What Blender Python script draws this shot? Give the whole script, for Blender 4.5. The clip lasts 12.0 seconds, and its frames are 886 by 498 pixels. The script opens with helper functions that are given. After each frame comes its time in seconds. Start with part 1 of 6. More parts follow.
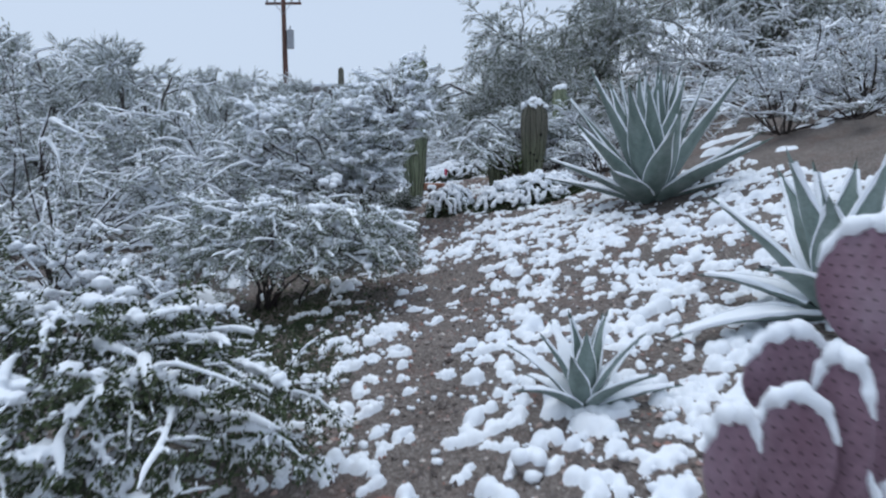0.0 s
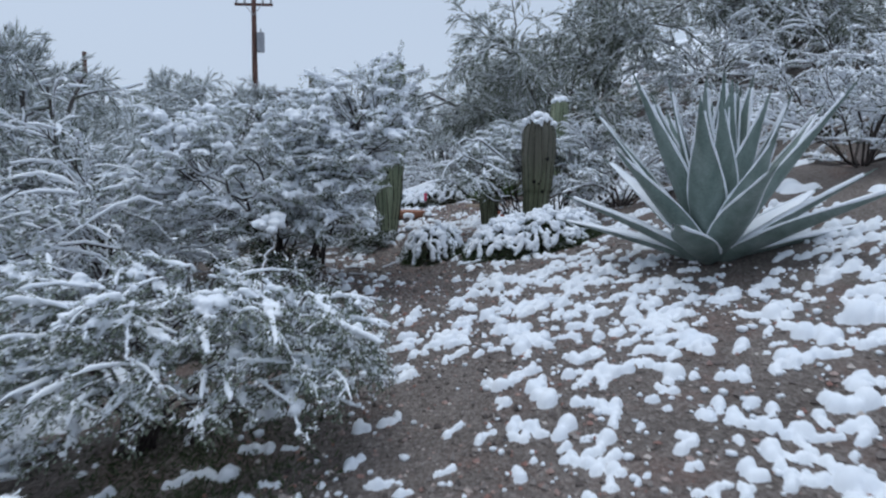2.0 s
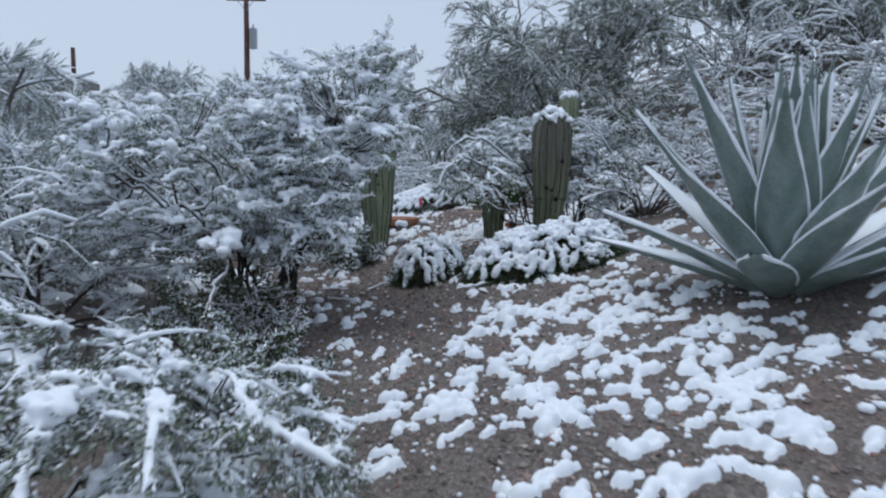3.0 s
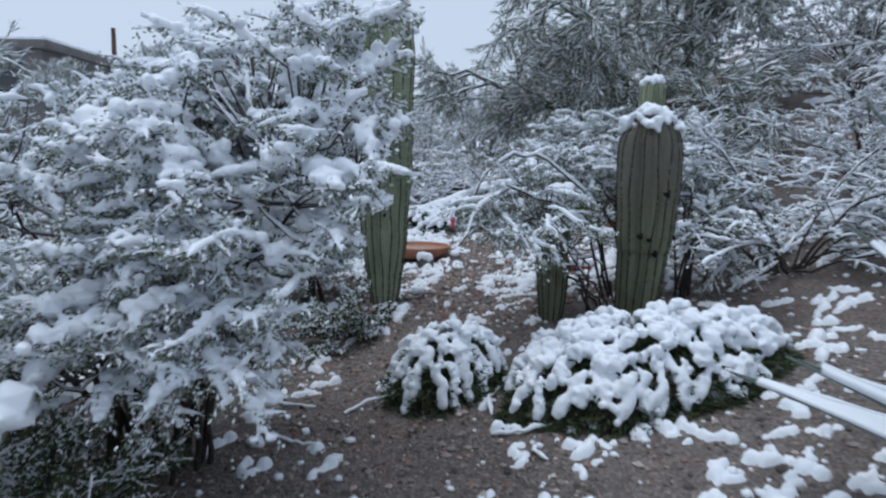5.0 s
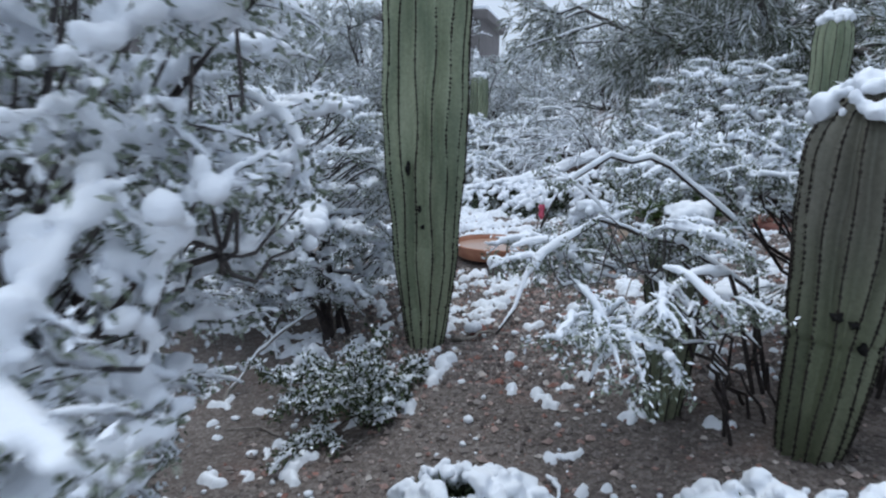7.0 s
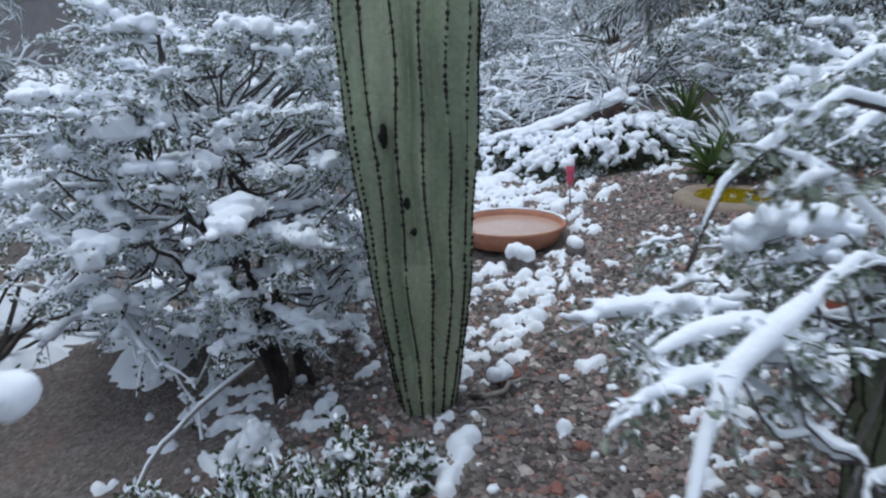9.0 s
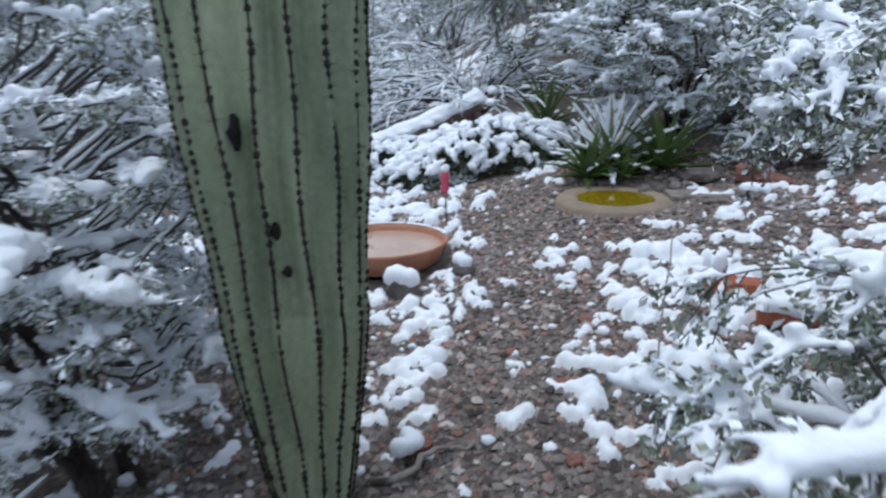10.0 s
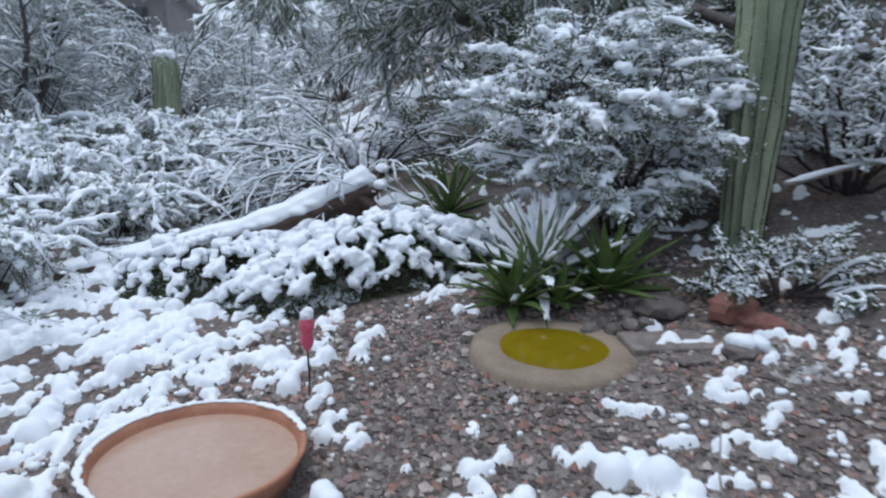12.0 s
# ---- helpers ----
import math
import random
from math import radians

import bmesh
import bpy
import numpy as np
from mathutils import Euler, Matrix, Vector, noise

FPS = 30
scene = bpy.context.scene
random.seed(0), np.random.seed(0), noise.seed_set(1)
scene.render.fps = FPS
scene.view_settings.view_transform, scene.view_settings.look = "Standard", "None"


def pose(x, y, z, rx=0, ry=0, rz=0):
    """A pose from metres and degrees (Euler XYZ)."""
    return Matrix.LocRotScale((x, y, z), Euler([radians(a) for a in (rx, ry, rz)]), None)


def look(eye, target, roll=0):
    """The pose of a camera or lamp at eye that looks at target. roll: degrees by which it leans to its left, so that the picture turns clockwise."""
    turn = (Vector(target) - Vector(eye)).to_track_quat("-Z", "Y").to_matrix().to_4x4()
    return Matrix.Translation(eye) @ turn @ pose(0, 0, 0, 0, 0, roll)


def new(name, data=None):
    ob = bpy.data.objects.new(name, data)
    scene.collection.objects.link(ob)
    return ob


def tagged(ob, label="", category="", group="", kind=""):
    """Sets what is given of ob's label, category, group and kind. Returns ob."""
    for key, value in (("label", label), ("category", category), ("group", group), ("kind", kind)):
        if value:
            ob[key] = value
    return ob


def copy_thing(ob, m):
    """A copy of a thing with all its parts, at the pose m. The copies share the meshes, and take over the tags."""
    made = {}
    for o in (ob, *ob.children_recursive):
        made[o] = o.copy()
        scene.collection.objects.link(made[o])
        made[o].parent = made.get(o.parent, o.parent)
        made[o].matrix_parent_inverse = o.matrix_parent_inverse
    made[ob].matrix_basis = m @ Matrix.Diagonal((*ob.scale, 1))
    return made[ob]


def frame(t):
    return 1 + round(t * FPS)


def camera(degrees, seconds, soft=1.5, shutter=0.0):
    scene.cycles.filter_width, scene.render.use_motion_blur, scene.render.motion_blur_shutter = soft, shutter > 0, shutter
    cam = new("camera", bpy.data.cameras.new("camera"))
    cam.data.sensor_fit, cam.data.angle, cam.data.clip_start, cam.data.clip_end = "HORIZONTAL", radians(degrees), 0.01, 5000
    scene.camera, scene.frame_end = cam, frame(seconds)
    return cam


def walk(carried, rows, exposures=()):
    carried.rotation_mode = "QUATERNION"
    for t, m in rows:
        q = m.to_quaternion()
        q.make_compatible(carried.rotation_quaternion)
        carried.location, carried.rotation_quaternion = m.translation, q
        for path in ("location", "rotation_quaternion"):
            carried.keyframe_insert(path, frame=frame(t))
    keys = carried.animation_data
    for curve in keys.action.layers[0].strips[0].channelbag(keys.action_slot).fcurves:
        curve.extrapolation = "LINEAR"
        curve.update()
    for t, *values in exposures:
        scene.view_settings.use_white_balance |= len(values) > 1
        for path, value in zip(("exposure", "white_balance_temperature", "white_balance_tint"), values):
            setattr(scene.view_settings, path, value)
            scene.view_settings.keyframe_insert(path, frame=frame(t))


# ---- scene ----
cam = camera(67.8, 12.0, 2.2, 0.4)
METRES, EYE, TILT, LEAN, TURN = 10.0, 1.3, 0.0, 0.0, 0.0
ROWS = [
    (0.0, 0.0, 0.0, 0.0, -0.05, -6.13, 0.47),
    (0.5, -0.0082, 0.0461, 0.0044, -1.06, -5.61, 0.52),
    (1.0, -0.0098, 0.0899, 0.0096, -1.84, -5.7, 0.33),
    (1.5, -0.007, 0.1389, 0.017, -1.94, -5.54, -0.04),
    (2.0, -0.0043, 0.1901, 0.0259, -2.1, -5.37, -0.45),
    (2.5, -0.0017, 0.2386, 0.0292, -2.34, -5.37, -0.63),
    (4.5, 0.0093, 0.4611, 0.0562, -0.69, -6.16, -0.82),
    (5.0, 0.0176, 0.5111, 0.0694, 1.89, -7.16, -0.96),
    (5.5, 0.0235, 0.5543, 0.0748, 4.61, -8.19, -0.89),
    (6.0, 0.0277, 0.5938, 0.0835, 7.2, -9.53, -0.82),
    (6.5, 0.0348, 0.6306, 0.0907, 9.86, -10.78, -0.97),
    (7.0, 0.0372, 0.667, 0.094, 12.12, -12.4, -1.22),
    (9.0, 0.0066, 0.7952, 0.086, 10.8, -16.77, 1.69),
    (9.5, -0.0095, 0.822, 0.0807, 4.14, -17.03, 1.62),
    (10.0, -0.0138, 0.8498, 0.0761, -3.26, -16.28, 1.13),
    (10.5, -0.0147, 0.8738, 0.0785, -10.3, -14.59, 0.27),
    (11.0, -0.0148, 0.9101, 0.0834, -14.61, -12.61, -0.34),
    (11.5, -0.0061, 0.9436, 0.0876, -14.98, -11.99, -0.57),
    (12.0, 0.0057, 0.9734, 0.0927, -12.12, -12.7, -0.72),
]
walk(cam, [(t, pose(0, 0, EYE, TILT, LEAN, TURN) @ pose(METRES * x, METRES * y, METRES * z, 90 + pitch, roll, yaw)) for t, x, y, z, yaw, pitch, roll in ROWS],
     [(0, 0.2), (1.5, 0.05), (5.0, 0.15), (7.0, 0.28), (9.0, 0.36), (10.5, 0.46), (12, 0.36)])

# ---------------------------------------------------------------- light
world = bpy.data.worlds.new("winter_sky")
scene.world = world
world.use_nodes = True
wn, wl = world.node_tree.nodes, world.node_tree.links
wn.clear()
sky = wn.new("ShaderNodeTexSky")
sky.sky_type = "NISHITA"
sky.sun_disc = False
sky.sun_elevation, sky.sun_rotation = radians(77), radians(-59)
sky.air_density, sky.dust_density, sky.ozone_density = 1.0, 3.0, 1.0
soft_sky = wn.new("ShaderNodeHueSaturation")
soft_sky.inputs["Saturation"].default_value = 0.45
cloud = wn.new("ShaderNodeMixRGB")
cloud.inputs["Fac"].default_value = 0.75
cloud.inputs["Color2"].default_value = (4.2, 5.15, 6.6, 1)
back = wn.new("ShaderNodeBackground")
back.inputs["Strength"].default_value = 0.124
wout = wn.new("ShaderNodeOutputWorld")
wl.new(sky.outputs[0], soft_sky.inputs["Color"])
wl.new(soft_sky.outputs[0], cloud.inputs["Color1"])
wl.new(cloud.outputs[0], back.inputs["Color"])
wl.new(back.outputs[0], wout.inputs["Surface"])

sun_data = bpy.data.lights.new("overcast_sun", "SUN")
sun_data.energy, sun_data.angle, sun_data.color = 0.95, radians(40), (0.87, 0.945, 1.0)
sun = new("overcast_sun", sun_data)
sun.matrix_world = look((-2.5, 5.5, 14), (0, 4, 1))


# ---------------------------------------------------------------- materials
def material(name, rough=0.8, metal=0.0, spec=0.4):
    m = bpy.data.materials.new(name)
    m.use_nodes = True
    b = m.node_tree.nodes["Principled BSDF"]
    b.inputs["Roughness"].default_value = rough
    b.inputs["Metallic"].default_value = metal
    b.inputs["Specular IOR Level"].default_value = spec
    return m, m.node_tree.nodes, m.node_tree.links, b


def ramp_of(nodes, links, source, stops):
    r = nodes.new("ShaderNodeValToRGB")
    e = r.color_ramp.elements
    while len(e) < len(stops):
        e.new(0.5)
    for k, (p, c) in zip(e, stops):
        k.position, k.color = p, (*c, 1)
    links.new(source, r.inputs[0])
    return r.outputs[0]


def noise_of(nodes, links, coord, scale, detail=4, rough=0.6):
    n = nodes.new("ShaderNodeTexNoise")
    n.inputs["Scale"].default_value = scale
    n.inputs["Detail"].default_value = detail
    n.inputs["Roughness"].default_value = rough
    links.new(coord, n.inputs["Vector"])
    return n.outputs["Fac"]


def mixed(nodes, links, fac, a, b, kind="MIX"):
    m = nodes.new("ShaderNodeMixRGB")
    m.blend_type = kind
    for s, v in (("Fac", fac), ("Color1", a), ("Color2", b)):
        if isinstance(v, (int, float)):
            m.inputs[s].default_value = v
        elif isinstance(v, tuple):
            m.inputs[s].default_value = (*v, 1)
        else:
            links.new(v, m.inputs[s])
    return m.outputs[0]


def bump_of(nodes, links, b, height, strength, distance):
    u = nodes.new("ShaderNodeBump")
    u.inputs["Strength"].default_value = strength
    u.inputs["Distance"].default_value = distance
    links.new(height, u.inputs["Height"])
    links.new(u.outputs[0], b.inputs["Normal"])


def mottled(name, dark, light, scale=8.0, fine=90.0, rough=0.8, bump=0.3, depth=0.005, spec=0.3, vary=0.0, mid=None):
    """A surface of two tones at two scales, with fine relief; vary: how far each object's tone differs."""
    m, n, l, b = material(name, rough, 0, spec)
    co = n.new("ShaderNodeNewGeometry").outputs["Position"] if not vary else n.new("ShaderNodeTexCoord").outputs["Object"]
    big = noise_of(n, l, co, scale)
    small = noise_of(n, l, co, fine, 3)
    tone = mixed(n, l, 0.4, big, small)
    stops = [(0.32, dark), (0.68, light)] if mid is None else [(0.3, dark), (0.5, mid), (0.7, light)]
    col = ramp_of(n, l, tone, stops)
    if vary:
        info = n.new("ShaderNodeObjectInfo")
        dim = n.new("ShaderNodeMapRange")
        dim.inputs["To Min"].default_value, dim.inputs["To Max"].default_value = 1 - vary, 1 + vary
        l.new(info.outputs["Random"], dim.inputs["Value"])
        hue = n.new("ShaderNodeHueSaturation")
        l.new(dim.outputs[0], hue.inputs["Value"])
        l.new(col, hue.inputs["Color"])
        col = hue.outputs[0]
    l.new(col, b.inputs["Base Color"])
    if bump:
        bump_of(n, l, b, small, bump, depth)
    return m


def island_mat(name, stops, rough=0.7, spec=0.3, bump=0.0):
    """Each loose piece takes a tone of its own."""
    m, n, l, b = material(name, rough, 0, spec)
    geo = n.new("ShaderNodeNewGeometry")
    col = ramp_of(n, l, geo.outputs["Random Per Island"], stops)
    grain = noise_of(n, l, geo.outputs["Position"], 60, 3)
    col = mixed(n, l, 0.35, col, ramp_of(n, l, grain, [(0.3, (0.25, 0.25, 0.25)), (0.7, (0.8, 0.8, 0.8))]), "OVERLAY")
    l.new(col, b.inputs["Base Color"])
    if bump:
        bump_of(n, l, b, grain, bump, 0.004)
    return m


def snow_material():
    m, n, l, b = material("snow", 0.65, 0, 0.25)
    geo = n.new("ShaderNodeNewGeometry").outputs["Position"]
    big = noise_of(n, l, geo, 5)
    fine = noise_of(n, l, geo, 160, 3)
    col = ramp_of(n, l, big, [(0.3, (0.80, 0.84, 0.90)), (0.7, (0.90, 0.92, 0.95))])
    l.new(col, b.inputs["Base Color"])
    b.inputs["Subsurface Weight"].default_value = 0.0
    bump_of(n, l, b, fine, 0.35, 0.004)
    return m


def ground_material():
    m, n, l, b = material("gravelly_desert_soil", 0.85, 0, 0.25)
    geo = n.new("ShaderNodeNewGeometry").outputs["Position"]
    patch = noise_of(n, l, geo, 1.3, 5)
    grit = noise_of(n, l, geo, 45, 5, 0.7)
    cells = n.new("ShaderNodeTexVoronoi")
    cells.inputs["Scale"].default_value = 70
    l.new(geo, cells.inputs["Vector"])
    soil = ramp_of(n, l, patch, [(0.3, (0.098, 0.080, 0.072)), (0.55, (0.17, 0.142, 0.129)), (0.75, (0.25, 0.212, 0.192))])
    chips = ramp_of(n, l, cells.outputs["Color"], [(0.0, (0.07, 0.057, 0.052)), (0.5, (0.18, 0.152, 0.137)), (1.0, (0.40, 0.365, 0.34))])
    col = mixed(n, l, 0.45, soil, chips)
    red = noise_of(n, l, geo, 3.1, 4)
    col = mixed(n, l, ramp_of(n, l, red, [(0.52, (0, 0, 0)), (0.7, (0.35, 0.35, 0.35))]), col, (0.20, 0.115, 0.095))
    col = mixed(n, l, 0.5, col, ramp_of(n, l, grit, [(0.3, (0.2, 0.2, 0.2)), (0.7, (0.8, 0.8, 0.8))]), "OVERLAY")
    # a thin crust of snow, in drifts, away from the trodden garden
    sep = n.new("ShaderNodeSeparateXYZ")
    l.new(geo, sep.inputs[0])
    far = n.new("ShaderNodeVectorMath")
    far.operation = "DISTANCE"
    far.inputs[1].default_value = (0.8, 7.5, 1.0)
    l.new(geo, far.inputs[0])
    reach = n.new("ShaderNodeMapRange")
    reach.inputs["From Min"].default_value, reach.inputs["From Max"].default_value = 8, 18
    reach.inputs["To Min"].default_value, reach.inputs["To Max"].default_value = 0.0, 0.30
    l.new(far.outputs["Value"], reach.inputs["Value"])
    drift = noise_of(n, l, geo, 0.9, 7, 0.7)
    add = n.new("ShaderNodeMath")
    l.new(drift, add.inputs[0])
    l.new(reach.outputs[0], add.inputs[1])
    mask = ramp_of(n, l, add.outputs[0], [(0.66, (0, 0, 0)), (0.74, (1, 1, 1))])
    col = mixed(n, l, mask, col, (0.84, 0.87, 0.92))
    l.new(col, b.inputs["Base Color"])
    bump_of(n, l, b, mixed(n, l, 0.5, grit, cells.outputs["Distance"]), 1.0, 0.02)
    return m


def cactus_material(name, low, mid, high, crown=None, at=0.0):
    m, n, l, b = material(name, 0.55, 0, 0.35)
    co = n.new("ShaderNodeTexCoord").outputs["Object"]
    stretch = n.new("ShaderNodeMapping")
    stretch.inputs["Scale"].default_value = (1, 1, 0.22)
    l.new(co, stretch.inputs["Vector"])
    band = noise_of(n, l, stretch.outputs[0], 7, 5)
    fine = noise_of(n, l, co, 60, 4)
    col = ramp_of(n, l, band, [(0.3, low), (0.5, mid), (0.72, high)])
    if crown:  # the older upper growth has a corky tone
        up = n.new("ShaderNodeSeparateXYZ")
        l.new(co, up.inputs[0])
        share = n.new("ShaderNodeMapRange")
        share.inputs["From Min"].default_value, share.inputs["From Max"].default_value = at - 0.05, at + 0.35
        share.inputs["To Max"].default_value = 0.8
        l.new(up.outputs["Z"], share.inputs["Value"])
        col = mixed(n, l, share.outputs[0], col, ramp_of(n, l, band, [(0.3, tuple(c * 0.7 for c in crown)), (0.7, crown)]))
    col = mixed(n, l, 0.3, col, ramp_of(n, l, fine, [(0.3, (0.25, 0.25, 0.25)), (0.7, (0.75, 0.75, 0.75))]), "OVERLAY")
    l.new(col, b.inputs["Base Color"])
    bump_of(n, l, b, fine, 0.25, 0.004)
    return m


SNOW = snow_material()
SOIL = ground_material()
GRAVEL = island_mat("gravel", [(0, (0.08, 0.065, 0.06)), (0.35, (0.19, 0.16, 0.148)), (0.7, (0.31, 0.275, 0.255)), (0.84, (0.30, 0.15, 0.12)), (1, (0.58, 0.54, 0.50))], 0.8, 0.3, 0.4)
STONE = mottled("grey_brown_rock", (0.10, 0.085, 0.08), (0.27, 0.23, 0.21), 12, 90, 0.8, 0.5, 0.008, 0.3, 0.3)
RED_ROCK = mottled("red_rock", (0.17, 0.065, 0.05), (0.33, 0.16, 0.13), 14, 80, 0.75, 0.5, 0.008, 0.3, 0.15)
BARK = mottled("dark_bark", (0.022, 0.018, 0.018), (0.075, 0.06, 0.055), 20, 150, 0.85, 0.4, 0.004)
TWIG = mottled("grey_twig", (0.05, 0.045, 0.045), (0.14, 0.125, 0.12), 25, 160, 0.85, 0.3, 0.003)
LEAF = island_mat("olive_leaf", [(0, (0.025, 0.036, 0.016)), (0.5, (0.055, 0.075, 0.033)), (1, (0.10, 0.125, 0.065))], 0.6)
GREY_LEAF = island_mat("grey_green_leaf", [(0, (0.13, 0.15, 0.125)), (0.5, (0.27, 0.295, 0.265)), (1, (0.46, 0.485, 0.46))], 0.7)
CREOSOTE = island_mat("creosote_leaf", [(0, (0.09, 0.11, 0.075)), (0.5, (0.19, 0.22, 0.165)), (1, (0.34, 0.37, 0.31))], 0.6)
PALO_LEAF = island_mat("palo_verde_twig", [(0, (0.075, 0.09, 0.06)), (0.5, (0.16, 0.18, 0.135)), (1, (0.34, 0.36, 0.32))], 0.7)
DRY = island_mat("dry_brown_leaf", [(0, (0.06, 0.04, 0.025)), (1, (0.16, 0.11, 0.08))], 0.8)
PALE_WOOD = mottled("bleached_wood", (0.16, 0.14, 0.125), (0.36, 0.33, 0.30), 20, 120, 0.85, 0.3, 0.003)
SAGUARO = cactus_material("saguaro_skin", (0.17, 0.212, 0.142), (0.29, 0.328, 0.22), (0.43, 0.46, 0.32))
SAGUARO_OLD = cactus_material("weathered_saguaro_skin", (0.10, 0.115, 0.07), (0.165, 0.18, 0.112), (0.25, 0.26, 0.175), (0.19, 0.175, 0.145), 0.5)
SPINE = mottled("dark_spine_felt", (0.012, 0.010, 0.009), (0.05, 0.04, 0.032), 40, 200, 0.9, 0.3, 0.002)
SCAR = mottled("black_scar_tissue", (0.004, 0.004, 0.004), (0.018, 0.016, 0.014), 40, 200, 0.9, 0.4, 0.003)
PALE_YUCCA = cactus_material("pale_yellow_green_leaf", (0.12, 0.15, 0.07), (0.19, 0.22, 0.12), (0.27, 0.29, 0.18))
AGAVE = cactus_material("blue_agave_skin", (0.115, 0.162, 0.145), (0.17, 0.222, 0.203), (0.25, 0.30, 0.283))
YUCCA = cactus_material("bright_green_leaf", (0.04, 0.075, 0.018), (0.08, 0.13, 0.035), (0.14, 0.19, 0.065))
PAD = cactus_material("purple_pad_skin", (0.16, 0.085, 0.115), (0.235, 0.145, 0.185), (0.34, 0.26, 0.30))
CLAY = mottled("terracotta", (0.36, 0.15, 0.09), (0.52, 0.25, 0.16), 9, 70, 0.6, 0.2, 0.003, 0.35)
WET_CLAY = mottled("wet_clay_silt", (0.42, 0.27, 0.205), (0.50, 0.345, 0.27), 5, 40, 0.16, 0.1, 0.002, 0.5)
CONCRETE = mottled("tan_concrete", (0.19, 0.145, 0.11), (0.33, 0.26, 0.20), 7, 80, 0.8, 0.4, 0.004)
BRICK = mottled("red_brick", (0.27, 0.075, 0.045), (0.42, 0.14, 0.085), 20, 110, 0.85, 0.4, 0.003)
LOG = mottled("old_log_bark", (0.035, 0.024, 0.02), (0.12, 0.08, 0.065), 12, 70, 0.85, 0.7, 0.012)
PINK = mottled("pink_glass", (0.55, 0.06, 0.12), (0.75, 0.14, 0.22), 20, 80, 0.2, 0.05, 0.001, 0.5)
IRON = mottled("dark_iron", (0.02, 0.02, 0.022), (0.07, 0.065, 0.06), 20, 100, 0.6, 0.2, 0.001)
POLE_WOOD = mottled("weathered_pole_wood", (0.06, 0.032, 0.026), (0.14, 0.075, 0.06), 3, 30, 0.85, 0.3, 0.005)
STEEL = mottled("grey_painted_steel", (0.22, 0.23, 0.25), (0.32, 0.33, 0.35), 4, 30, 0.5, 0.05, 0.002)
STUCCO = mottled("brown_stucco", (0.13, 0.12, 0.12), (0.19, 0.175, 0.17), 2, 30, 0.9, 0.3, 0.01)
GLASS = mottled("dark_window_glass", (0.02, 0.025, 0.03), (0.04, 0.045, 0.05), 1, 10, 0.1, 0, 0, 0.6)


def water_material(name, tint):
    m, n, l, b = material(name, 0.06, 0, 0.5)
    geo = n.new("ShaderNodeNewGeometry").outputs["Position"]
    col = ramp_of(n, l, noise_of(n, l, geo, 9), [(0.3, tuple(c * 0.75 for c in tint)), (0.7, tint)])
    l.new(col, b.inputs["Base Color"])
    bump_of(n, l, b, noise_of(n, l, geo, 14, 2), 0.05, 0.002)
    return m


POND_WATER = water_material("algae_water", (0.24, 0.17, 0.008))


# ---------------------------------------------------------------- mesh tools
def clamp(v, a, b):
    return np.minimum(np.maximum(v, a), b)


def height(x, y):
    """The lie of the land: a path climbing gently, a bank on its right, a hillside behind."""
    x, y = np.asarray(x, float), np.asarray(y, float)
    yy = clamp(y, -3, 13)
    z = -0.045 + 0.1266 * yy - 0.00233 * yy * yy + 0.06 * clamp(y - 13, 0, 32)
    xr = clamp(x, -2, 2)
    z = z + (0.2 - 0.008 * np.maximum(yy, 0)) * xr + 0.0168 * xr * xr
    z = z + 0.3 * (clamp(x, 2, 30) - 2)
    z = z + 0.008 * np.sin(5.1 * x + 2.3 * y) + 0.007 * np.sin(3.1 * x - 6.7 * y + 1) + 0.012 * np.sin(1.7 * x + 1.9 * y + 2)
    z = z + 0.15 * (clamp(y, 12, 30) - 12) * clamp(x / 3, 0, 1)
    for cx, cy, level, wide in ((1.0, 12.02, 1.275, 0.42), (-0.29, 11.62, 1.09, 0.36), (1.46, 11.92, 1.31, 0.22)):
        w = np.exp(-((((x - cx) ** 2 + (y - cy) ** 2) / wide ** 2) ** 2))
        z = z * (1 - w) + level * w
    return z


def hz(x, y):
    return float(height(x, y))


class Build:
    """Collects points and faces, and links them as one mesh."""

    def __init__(self):
        self.v, self.q, self.t, self.n = [], [], [], 0

    def add(self, v, quads=None, tris=None):
        v = np.asarray(v, float).reshape(-1, 3)
        if quads is not None and len(quads):
            self.q.append(np.asarray(quads, np.int64).reshape(-1, 4) + self.n)
        if tris is not None and len(tris):
            self.t.append(np.asarray(tris, np.int64).reshape(-1, 3) + self.n)
        self.v.append(v)
        self.n += len(v)
        return self

    def mesh(self, name, mat, smooth=True, origin=(0, 0, 0)):
        me = bpy.data.meshes.new(name)
        v = np.concatenate(self.v) - np.asarray(origin, float)
        q = np.concatenate(self.q) if self.q else np.zeros((0, 4), np.int64)
        t = np.concatenate(self.t) if self.t else np.zeros((0, 3), np.int64)
        loops = np.concatenate([q.ravel(), t.ravel()]).astype(np.int32)
        starts = np.concatenate([np.arange(len(q)) * 4, len(q) * 4 + np.arange(len(t)) * 3]).astype(np.int32)
        me.vertices.add(len(v))
        me.vertices.foreach_set("co", v.astype(np.float32).ravel())
        me.loops.add(len(loops))
        me.loops.foreach_set("vertex_index", loops)
        me.polygons.add(len(starts))
        me.polygons.foreach_set("loop_start", starts)
        me.polygons.foreach_set("use_smooth", np.full(len(starts), smooth))
        me.materials.append(mat)
        me.update(calc_edges=True)
        me.validate()
        return me


